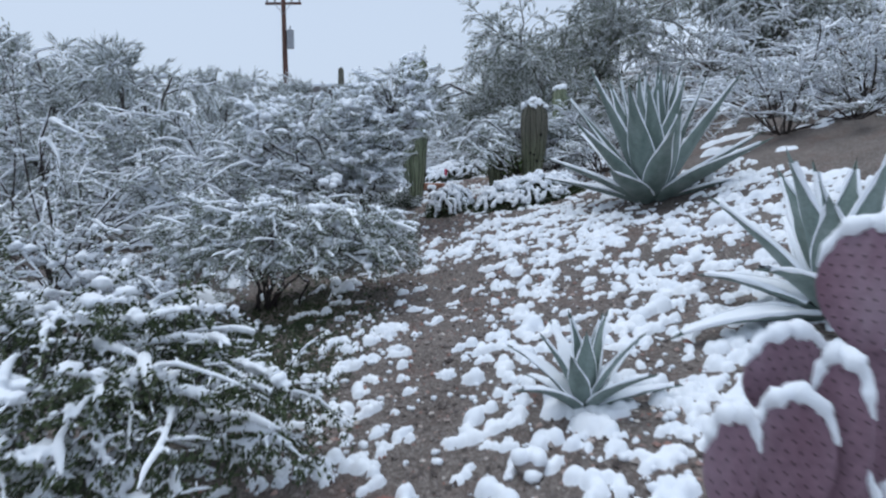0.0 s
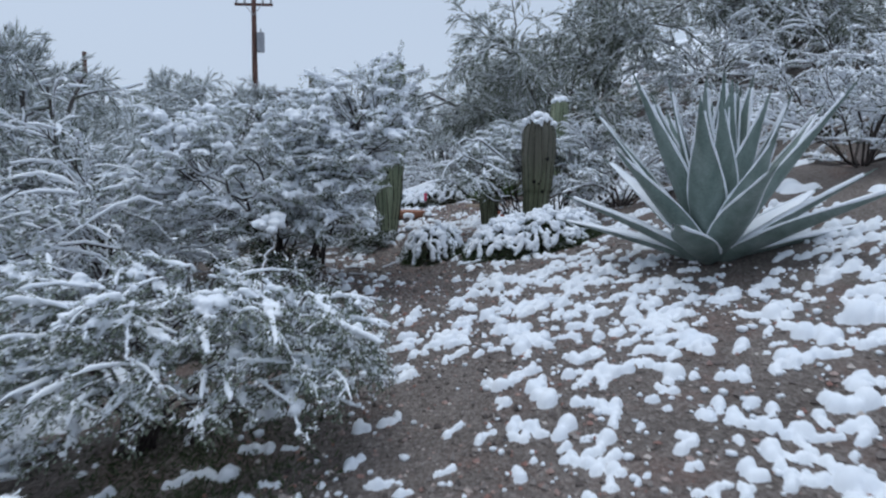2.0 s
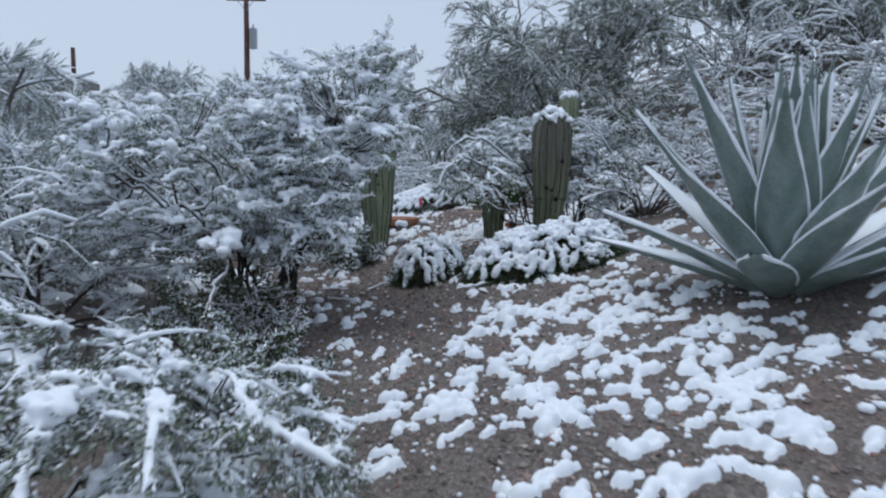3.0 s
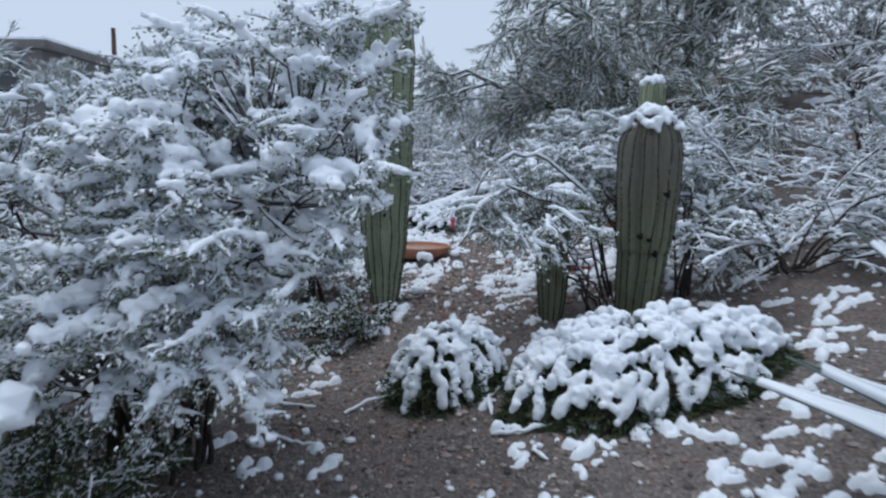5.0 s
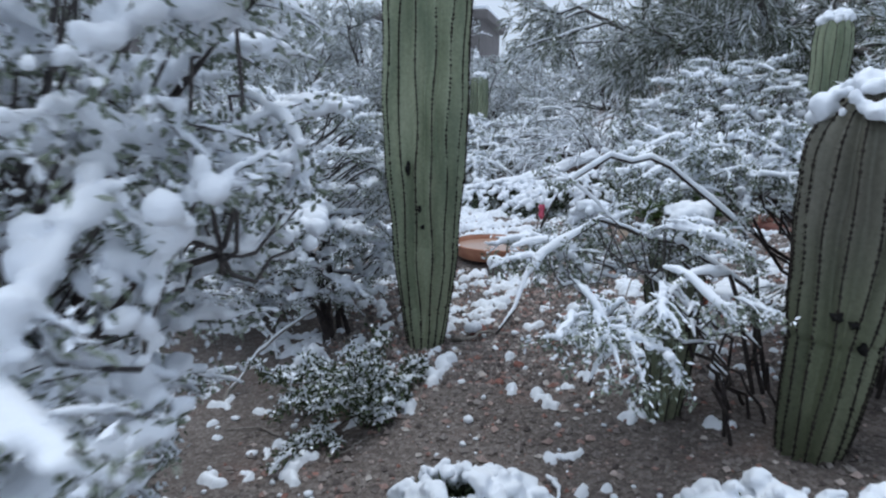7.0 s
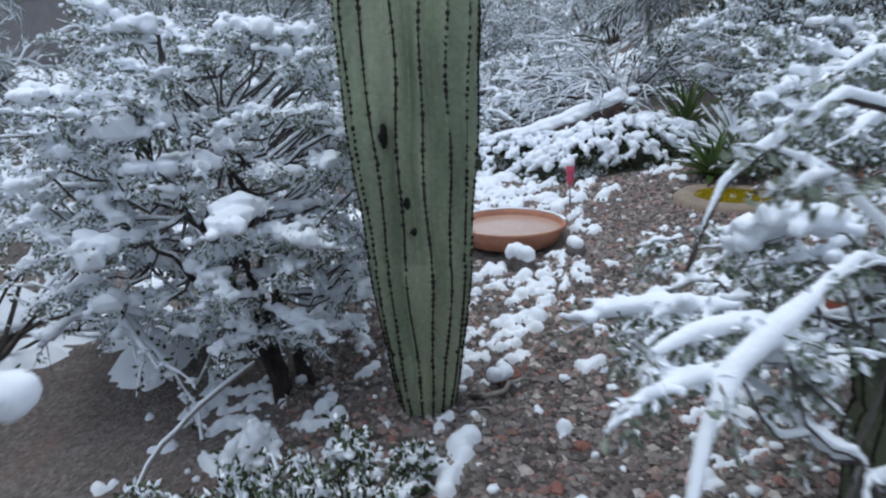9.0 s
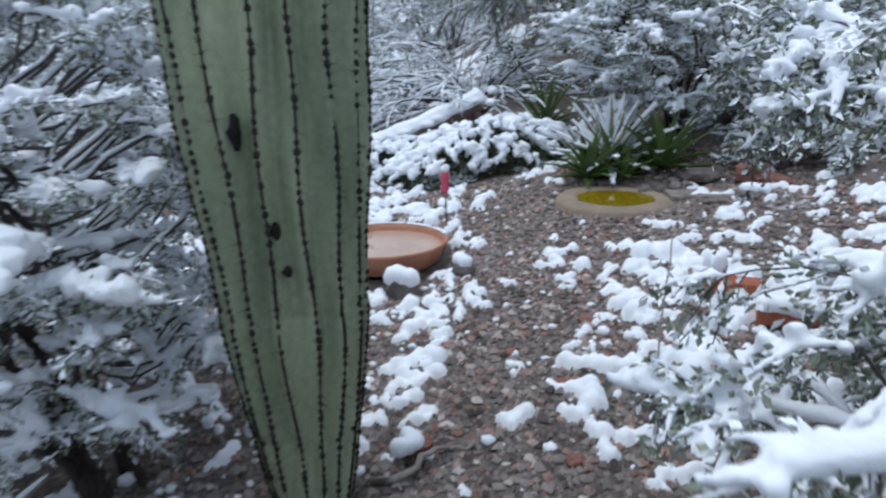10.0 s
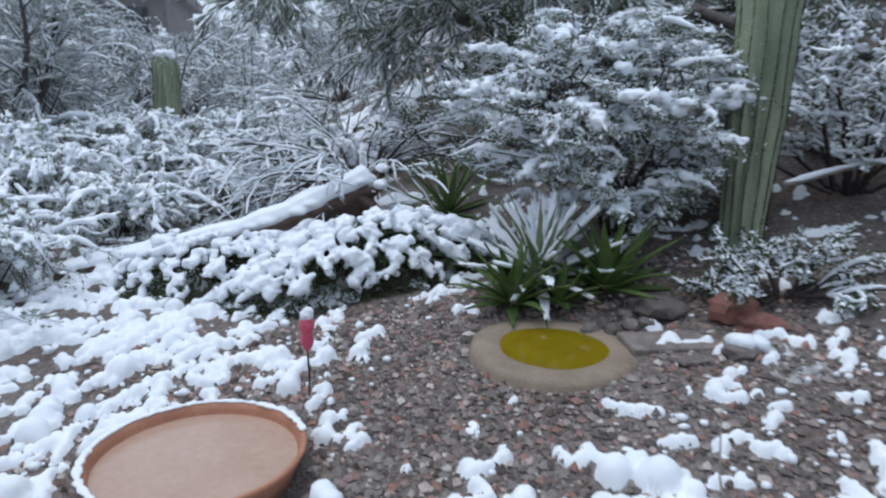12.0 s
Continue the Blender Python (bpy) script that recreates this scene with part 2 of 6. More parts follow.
def part(name, build, mat, parent=None, label="", smooth=True):
    """One mesh object, made in world metres, under a thing or a part."""
    origin, up = Vector((0, 0, 0)), parent
    while up:
        origin, up = origin + up.location, up.parent
    ob = new(name, build.mesh(name, mat, smooth, origin))
    ob.parent = parent
    if label:
        ob["label"] = label
    return ob


def thing(name, x, y, label, category, group="", z=None):
    ob = new(name)
    ob.empty_display_size = 0.1
    ob.location = (x, y, hz(x, y) if z is None else z)
    return tagged(ob, label, category, group)


def unit(v):
    return v / np.maximum(np.linalg.norm(v, axis=-1, keepdims=True), 1e-9)


def tubes(build, P, R, sides=4, squash=1.0, capped=False):
    """Tapered round rods along many lines at once. P: (count, points, 3); R: (count, points)."""
    P, R = np.asarray(P, float), np.asarray(R, float)
    m, n = R.shape
    if m == 0:
        return build
    T = unit(np.gradient(P, axis=1))
    way = unit(P[:, -1] - P[:, 0])
    ref = np.where(np.abs(way[:, 2:3]) > 0.8, np.array([[1.0, 0, 0]]), np.array([[0, 0, 1.0]]))[:, None, :]
    A = unit(ref - (ref * T).sum(-1, keepdims=True) * T)
    B = np.cross(T, A)
    ang = np.arange(sides) * 2 * np.pi / sides
    ring = np.cos(ang)[None, None, :, None] * A[:, :, None, :] * squash + np.sin(ang)[None, None, :, None] * B[:, :, None, :]
    V = P[:, :, None, :] + ring * R[:, :, None, None]
    i, j, k = np.meshgrid(np.arange(m), np.arange(n - 1), np.arange(sides), indexing="ij")
    a = (i * n + j) * sides + k
    b = (i * n + j) * sides + (k + 1) % sides
    at = build.n
    build.add(V, np.stack([a, b, b + sides, a + sides], -1))
    if capped:
        k = np.arange(1, sides - 1)
        first = (np.arange(m) * n * sides)[:, None, None]
        lid = np.stack([np.zeros_like(k), k + 1, k], -1)[None]
        build.t.append(np.concatenate([(first + lid).reshape(-1, 3), (first + (n - 1) * sides + lid[..., ::-1]).reshape(-1, 3)]) + at)
    return build


def ball(level):
    bm = bmesh.new()
    bmesh.ops.create_icosphere(bm, subdivisions=level, radius=1)
    v = np.array([p.co[:] for p in bm.verts])
    f = np.array([[p.index for p in g.verts] for g in bm.faces])
    bm.free()
    return v, f


BALLS = {1: ball(1), 2: ball(2), 3: ball(3)}
BALLS[0] = (np.array([[1, 0, 0], [0, 1, 0], [-1, 0, 0], [0, -1, 0], [0, 0, 1], [0, 0, -1.0]]), np.array([[0, 1, 4], [1, 2, 4], [2, 3, 4], [3, 0, 4], [1, 0, 5], [2, 1, 5], [3, 2, 5], [0, 3, 5]]))


def blobs(build, C, S, rng, level=1, rough=0.18):
    """Many uneven lumps at once. C: centres; S: half sizes."""
    C, S = np.asarray(C, float), np.asarray(S, float)
    v, f = BALLS[level]
    m = len(C)
    if m == 0:
        return build
    a = rng.uniform(0, 2 * np.pi, m)
    c, s = np.cos(a), np.sin(a)
    V = v[None] * (1 + rough * rng.uniform(-1, 1, (m, len(v), 1))) * S[:, None, :]
    V = np.stack([c[:, None] * V[..., 0] - s[:, None] * V[..., 1], s[:, None] * V[..., 0] + c[:, None] * V[..., 1], V[..., 2]], -1)
    return build.add(V + C[:, None, :], None, f[None] + (np.arange(m) * len(v))[:, None, None])


def leaves(build, C, D, L, W, rng):
    """Many small pointed leaves. C: feet; D: directions; L, W: lengths and widths."""
    m = len(C)
    if m == 0:
        return build
    D = unit(D)
    side = unit(np.cross(D, rng.normal(0, 1, (m, 3))))
    up = np.cross(side, D)
    L, W = np.broadcast_to(L, m)[:, None], np.broadcast_to(W, m)[:, None]
    mid = C + D * L * 0.5 + up * L * 0.08
    V = np.stack([C, mid + side * W, C + D * L, mid - side * W], 1)
    return build.add(V, (np.arange(m) * 4)[:, None] + np.arange(4)[None])


def grow(start, way, length, points, droop, wiggle, rng):
    """Branch lines that bend down with their weight."""
    m = len(start)
    step = np.asarray(length, float)[:, None] / (points - 1)
    P = [np.asarray(start, float)]
    d = unit(np.asarray(way, float))
    for _ in range(points - 1):
        d = unit(d + rng.normal(0, wiggle, (m, 3)) - np.array([0, 0, 1.0]) * droop * step)
        P.append(P[-1] + d * step)
    return np.stack(P, 1)


def along(P, who, u):
    """Points and directions at the parts u of the lines who."""
    n = P.shape[1]
    f = np.clip(u, 0, 1) * (n - 1)
    i = np.minimum(f.astype(int), n - 2)
    w = (f - i)[:, None]
    a, b = P[who, i], P[who, i + 1]
    return a * (1 - w) + b * w, unit(b - a)


def snow_on(build, P, r, thick, rng, cover=0.85, sides=5, capped=False):
    """Snow that lies in rolls along the upper side of branches, thicker where they lie flat, with gaps."""
    m, n = P.shape[:2]
    T = unit(np.gradient(P, axis=1))
    flat = np.sqrt(np.maximum(0, 1 - T[..., 2] ** 2))
    k = rng.lognormal(0, 0.42, (m, n))
    k[:, 1:-1] = 0.3 * k[:, :-2] + 0.4 * k[:, 1:-1] + 0.3 * k[:, 2:]
    R = thick * (0.12 + 0.88 * flat ** 2) * k
    R[:, 0] *= 0.3
    R[:, -1] *= 0.5
    keep = rng.random(m) < cover
    C = P + np.array([0, 0, 1.0]) * (r + R * 0.4)[..., None]
    return tubes(build, C[keep], R[keep], sides, 0.85, capped)


def lift(P, x, y, floor=0.02):
    """Keeps branch points above the ground; floor: how high an umbrella of branches hangs clear of it."""
    far = np.hypot(P[..., 0] - x, P[..., 1] - y)
    low = height(P[..., 0], P[..., 1]) + 0.02 + np.minimum(floor, far * 1.1)
    P[..., 2] = np.where(P[..., 2] < low, low + 0.25 * np.minimum(low - P[..., 2], 0.4) * (floor > 0.1), P[..., 2])
    return P


def merge_snow(ob, voxel, turns=3):
    """Lets neighbouring lumps of snow run together into soft pillows."""
    melt = ob.modifiers.new("melt", "REMESH")
    melt.mode, melt.voxel_size, melt.use_smooth_shade = "VOXEL", voxel, True
    soft = ob.modifiers.new("soften", "SMOOTH")
    soft.factor, soft.iterations = 0.5, turns


WALK_Y, WALK_X = [0, 5.0, 6.7, 8.0, 9.0, 9.75], [0, 0.12, 0.37, 0.07, -0.15, 0.06]


def strays(P, x, y, side, gap=0.30, low=0.0, wide=False, verge=None, floor=0.02):
    """Which points hang into the trodden way at breast height, into the verge near the ground, past the open
    gravel's edge, or below the clear height under an umbrella of branches."""
    mid = np.interp(P[..., 1], WALK_Y, WALK_X)
    up = P[..., 2] - height(P[..., 0], P[..., 1])
    near = (P[..., 1] < 10.2) & (P[..., 1] > 0)
    high = gap + (0.72 * clamp((7.2 - P[..., 1]) / 0.4, 0, 1) + 0.5 * clamp((P[..., 1] - 7.9) / 0.4, 0, 1) if wide else 0)
    need = np.where(near, low + (high - low) * clamp((up - 0.8) / 0.4, 0, 1), np.where(up < 1.0, low, -9))
    bad = (P[..., 0] - mid) * side < need
    if verge:
        bad |= P[..., 1] > verge[0] + verge[1] * P[..., 0]
    far = np.hypot(P[..., 0] - x, P[..., 1] - y)
    return bad | (up < np.minimum(floor, far * 1.1) - 0.01)


def shorten(P, bad):
    """Ends each line before its first stray point."""
    m, n = P.shape[:2]
    first = np.where(bad.any(1), bad.argmax(1), n) - 1
    keep = first >= 2
    P, first = P[keep], first[keep]
    f = np.linspace(0, 1, n)[None] * first[:, None]
    i = np.minimum(f.astype(int), n - 2)
    w = (f - i)[..., None]
    k = np.arange(len(P))[:, None]
    return P[k, i] * (1 - w) + P[k, i + 1] * w


def shrub_parts(owner, x, y, H, R, seed, n0=14, n1=9, n2=8, droop=0.6, stem=0.013, thick=0.013, clump=0.03, lumps=0.5,
                leafy=4, leaf_len=0.022, mat_leaf=None, lean=(0, 0), tilt=(0.1, 1.1), level=1, bare=0.3, twig=0.5, base_r=0.08, pale=False, low=-9.0, floor=0.02, gap=0.30, verge=None, wide=False, kink=0.10, flat=1.0, frost=0.4):
    """A many-stemmed desert shrub under snow: stems, twigs, leaves and the snow on them, as parts of owner."""
    rng = np.random.default_rng(seed)
    z = hz(x, y)
    az = np.arange(n0) * 2.399 + rng.uniform(-0.4, 0.4, n0)
    th = rng.uniform(tilt[0], tilt[1], n0)
    way = np.stack([np.cos(az) * np.sin(th) + lean[0], np.sin(az) * np.sin(th) + lean[1], np.cos(th)], 1)
    reach = np.sqrt((H * np.cos(th)) ** 2 + (R * np.sin(th)) ** 2) * rng.uniform(0.85, 1.25, n0)
    foot = np.stack([x + np.cos(az) * base_r * rng.random(n0), y + np.sin(az) * base_r * rng.random(n0), np.full(n0, z - 0.03)], 1)
    side = 1.0 if x > 0 else -1.0
    rule = dict(side=side, gap=gap, low=low, wide=wide, verge=verge)
    P0 = lift(grow(foot, way, reach, 9, droop, kink, rng), x, y)
    P0 = shorten(P0, strays(P0, x, y, **rule))
    n0 = len(P0)
    w1 = np.repeat(np.arange(n0), n1)
    u1 = rng.uniform(bare, 1.0, len(w1))
    c1, t1 = along(P0, w1, u1)
    out = unit(np.stack([c1[:, 0] - x, c1[:, 1] - y, np.full(len(c1), 0.15)], 1))
    P1 = lift(grow(c1, (t1 * 0.7 + out * 0.35 + rng.normal(0, 0.45, (len(w1), 3))) * [1, 1, flat], np.linalg.norm(P0[w1, -1] - P0[w1, 0], axis=1) * rng.uniform(0.2, 0.5, len(w1)), 6, droop * 1.6, 0.14, rng), x, y)
    P1 = P1[~strays(P1, x, y, floor=floor, **rule).any(1)]
    w1 = np.arange(len(P1))
    w2 = np.repeat(np.arange(len(w1)), n2)
    u2 = rng.uniform(0.2, 1.0, len(w2))
    c2, t2 = along(P1, w2, u2)
    l1 = np.linalg.norm(P1[:, -1] - P1[:, 0], axis=1)
    P2 = lift(grow(c2, t2 * 0.7 + rng.normal(0, 0.6, (len(w2), 3)) * [1, 1, 0.6], np.maximum(0.05, l1[w2] * rng.uniform(0.25, 1.0, len(w2)) * twig), 4 if level else 3, droop * 2.5, 0.16, rng), x, y)
    P2 = P2[~strays(P2, x, y, floor=floor, **rule).any(1)]
    w2 = np.arange(len(P2))
    taper = lambda m, n, a, b: np.linspace(a, b, n)[None].repeat(m, 0)
    r0 = taper(n0, 9, stem, stem * 0.3) * rng.uniform(0.7, 1.2, (n0, 1))
    for k in range(n0):
        part("stem", tubes(Build(), P0[k:k + 1], r0[k:k + 1], 6), BARK, owner)
    fine = Build()
    tubes(fine, P1, taper(len(w1), 6, stem * 0.4, stem * 0.15), 4 if level else 3)
    tubes(fine, P2, taper(len(w2), P2.shape[1], stem * 0.18, 0.0012), 3)
    tagged(part("branching", fine, TWIG if pale else BARK, owner), kind="stuff")
    if leafy:
        w3 = np.repeat(np.arange(len(w2)), leafy)
        c3, t3 = along(P2, w3, rng.uniform(0.25, 1.0, len(w3)))
        f = Build()
        leaves(f, c3 + rng.normal(0, leaf_len * 0.5, c3.shape), t3 * 0.5 + rng.normal(0, 0.7, c3.shape), leaf_len * rng.uniform(0.6, 1.3, len(c3)), leaf_len * 0.28, rng)
        tagged(part("foliage", f, mat_leaf or LEAF, owner, smooth=False), kind="stuff")
        cold = rng.random(len(c3)) < frost
        c4, t4 = c3[cold], t3[cold]
        fr = leaves(Build(), c4 + [0, 0, leaf_len * 0.3], t4 * 0.6 + rng.normal(0, 0.5, c4.shape), leaf_len * rng.uniform(0.7, 1.5, len(c4)), leaf_len * 0.3, rng)
        if len(c4):
            tagged(part("frost", fr, SNOW, owner, "snow caught in the leaves", smooth=False), kind="stuff")
    s = Build()
    near = level > 1
    snow_on(s, P0[:, 3:], stem * 0.6, thick * 1.0, rng, 0.85, 5, near)
    snow_on(s, P1, stem * 0.25, thick * 1.0, rng, 0.9, 5, near)
    snow_on(s, P2, stem * 0.1, thick * 0.6, rng, 0.7, 4 if level else 3, near)
    # pillows that lie on the outer half of the branches
    pick = np.flatnonzero(rng.random(len(w1)) < min(1.0, lumps * 1.35))
    many = (5, 8, 14)[level]
    who = np.repeat(pick, many)
    v = np.tile(np.linspace(0, 1, many), len(pick)) + rng.normal(0, 0.05, len(who))
    c, _ = along(P1, who, 0.25 + 0.75 * v)
    big = np.repeat(rng.lognormal(0, 0.28, len(pick)), many)
    fat = clump * 0.5 * big * (0.5 + 0.6 * np.sin(np.clip(v, 0.04, 0.96) * np.pi)) * rng.uniform(0.6, 1.3, len(who))
    size = fat[:, None] * rng.uniform(0.8, 1.25, (len(who), 3)) * np.array([1.15, 1.15, 0.75])
    c = c + rng.normal(0, 0.7, c.shape) * size * np.array([1, 1, 0.2])
    blobs(s, c + np.array([0, 0, 1.0]) * size[:, 2:] * 0.55, size, rng, 1 if near else 0, 0.2)
    # dabs on the twigs
    pick = np.flatnonzero(rng.random(len(w2)) < lumps * 0.8)
    who = np.repeat(pick, 4)
    c, _ = along(P2, who, rng.uniform(0.15, 1.0, len(who)))
    size = clump * 0.24 * rng.lognormal(0, 0.3, (len(who), 1)) * rng.uniform(0.75, 1.3, (len(who), 3)) * np.array([1.2, 1.2, 0.8])
    blobs(s, c + np.array([0, 0, 1.0]) * size[:, 2:] * 0.5, size, rng, 0, 0.2)
    heap = tagged(part("snow", s, SNOW, owner, "white snow along the branches"), kind="stuff")
    if level > 1:
        merge_snow(heap, 0.0065, 2)
    return owner


def lathe(build, cx, cy, profile, sides=48, wob=0.0, seed=0):
    """A turned form about an upright axis; profile: (radius, height) from the outside in."""
    rng = np.random.default_rng(seed)
    a = np.arange(sides) * 2 * np.pi / sides
    k = 1 + wob * (np.sin(a * 2 + rng.uniform(0, 6)) + 0.6 * np.sin(a * 3 + rng.uniform(0, 6)) + 0.4 * np.sin(a * 5 + rng.uniform(0, 6)))
    V = np.array([[(cx + r * kk * math.cos(t), cy + r * kk * math.sin(t), zz) for t, kk in zip(a, k)] for r, zz in profile])
    n = len(profile)
    i, j = np.meshgrid(np.arange(n - 1), np.arange(sides), indexing="ij")
    p, q = i * sides + j, i * sides + (j + 1) % sides
    return build.add(V, np.stack([p, q, q + sides, p + sides], -1))


def box(build, lo, hi, m=None, bevel=0.0):
    """A box with softened edges."""
    bm = bmesh.new()
    bmesh.ops.create_cube(bm, size=1)
    s, c = np.subtract(hi, lo), np.add(hi, lo) / 2
    for v in bm.verts:
        v.co = Vector((v.co.x * s[0], v.co.y * s[1], v.co.z * s[2]))
    if bevel:
        bmesh.ops.bevel(bm, geom=bm.edges[:], offset=bevel, segments=2, affect="EDGES", profile=0.6)
    bm.transform((m or Matrix.Identity(4)) @ Matrix.Translation(c.tolist()) if m is None else m @ Matrix.Translation(c.tolist()))
    bm.verts.index_update()
    v = [p.co[:] for p in bm.verts]
    qs = [[p.index for p in f.verts] for f in bm.faces if len(f.verts) == 4]
    ts = [[p.index for p in f.verts] for f in bm.faces if len(f.verts) == 3]
    bm.free()
    return build.add(v, qs, ts)


def rock(build, x, y, z, sx, sy, sz, seed, level=2, rough=0.16, turn=0.0):
    rng = np.random.default_rng(seed)
    v, f = BALLS[level]
    d = np.round(v * 2.2) / 2.2
    w = (v * 0.6 + d * 0.4) * (1 + rough * rng.uniform(-1, 1, (len(v), 1))) * np.array([sx, sy, sz])
    c, s = math.cos(turn), math.sin(turn)
    w = np.stack([c * w[:, 0] - s * w[:, 1], s * w[:, 0] + c * w[:, 1], w[:, 2]], 1)
    return build.add(w + np.array([x, y, z]), None, f)


# ---------------------------------------------------------------- the ground and the snow on it
def graded(lo, hi, step, far):
    """Coordinates that are close together from lo to hi and spread out to far on both sides."""
    mid = list(np.arange(lo, hi + step / 2, step))
    out, d, p = [], step, hi
    while p < far:
        d *= 1.25
        p += d
        out.append(p)
    low, d, p = [], step, lo
    while p > -far:
        d *= 1.25
        p -= d
        low.append(p)
    return np.array(low[::-1] + mid + out)


def make_ground():
    gx, gy = graded(-3, 4, 0.07, 600), graded(-1, 15.5, 0.07, 700)
    X, Y = np.meshgrid(gx, gy)
    V = np.stack([X, Y, height(X, Y)], -1)
    ny, nx = X.shape
    i, j = np.meshgrid(np.arange(ny - 1), np.arange(nx - 1), indexing="ij")
    a = i * nx + j
    b = Build().add(V, np.stack([a, a + 1, a + nx + 1, a + nx], -1))
    tagged(part("ground", b, SOIL), "bare brown gravelly desert soil, partly under snow", "ground", kind="structure")


make_ground()
PATH_Y = [-2, 0, 2, 3.2, 5, 6.2, 7.2, 8.3, 9.5, 11, 14]
PATH_X = [0, 0, 0.03, -0.08, 0.18, 0.08, 0.05, -0.25, 0.05, 0.35, 0.5]
PATH_W = [0.2, 0.2, 0.15, 0.16, 0.2, 0.17, 0.32, 0.42, 0.36, 0.22, 0.2]


def ridge(v, at, wide):
    return np.exp(-(((v - at) / wide) ** 2))


def step(v, at, soft):
    return 1 / (1 + np.exp(-(v - at) / soft))


def snow_share(x, y):
    """How much of the ground the snow covers, from 0 to 1: little on the trodden path, much on the bank."""
    px, pw = np.interp(y, PATH_Y, PATH_X), np.interp(y, PATH_Y, PATH_W)
    d = x - px
    right = step(d, pw, 0.06)
    left = step(-d, pw, 0.06)
    s_right = np.interp(y, [0, 3.2, 4.0, 5.0, 5.7, 6.4, 7.0, 7.6, 9.8, 10.2, 11.0, 11.5, 12.5, 13.5], [0.95, 0.9, 0.55, 0.5, 0.8, 0.9, 0.8, 0.28, 0.3, 0.95, 0.75, 0.35, 0.2, 0.2])
    s_right = s_right + 0.22 * step(x, 1.5, 0.2) * step(y, 4.4, 0.5) * step(6.0, y, 0.2)
    s_left = np.interp(y, [0, 3.9, 4.6, 6.0, 6.4, 7.2, 8, 10.4, 11.2, 14], [1.1, 0.75, 0.15, 0.12, 0.3, 0.3, 0.08, 0.6, 0.95, 1.05])
    s_left = s_left * (0.35 + 0.65 * step(x, px - pw - 0.55, 0.12)) * step(10.6, y, 0.2) + s_left * step(y, 10.6, 0.2)
    s = 0.02 + s_right * right + s_left * left
    s = s + 0.55 * ridge(x, 0.0, 0.2) * ridge(y, 5.9, 0.7) + 0.5 * ridge(x, 0.5, 0.25) * ridge(y, 10.1, 0.9)
    s = s - 0.8 * ridge(x, 2.05, 0.75) * ridge(y, 6.15, 0.42) - 0.6 * ridge(x, 1.05, 0.4) * ridge(y, 12.0, 0.4)
    s = s - 0.35 * ridge(x, 1.1, 0.38) * ridge(y, 8.9, 0.55)
    s = s - 0.5 * step(x, 2.9, 0.2) * step(y, 6.6, 0.3)
    s = np.where((x + 0.29) ** 2 + (y - 11.62) ** 2 < 0.4 ** 2, 0, s)
    s = np.where((x - 1.0) ** 2 + (y - 12.02) ** 2 < 0.42 ** 2, 0, s)
    return clamp(s, 0, 2.0)


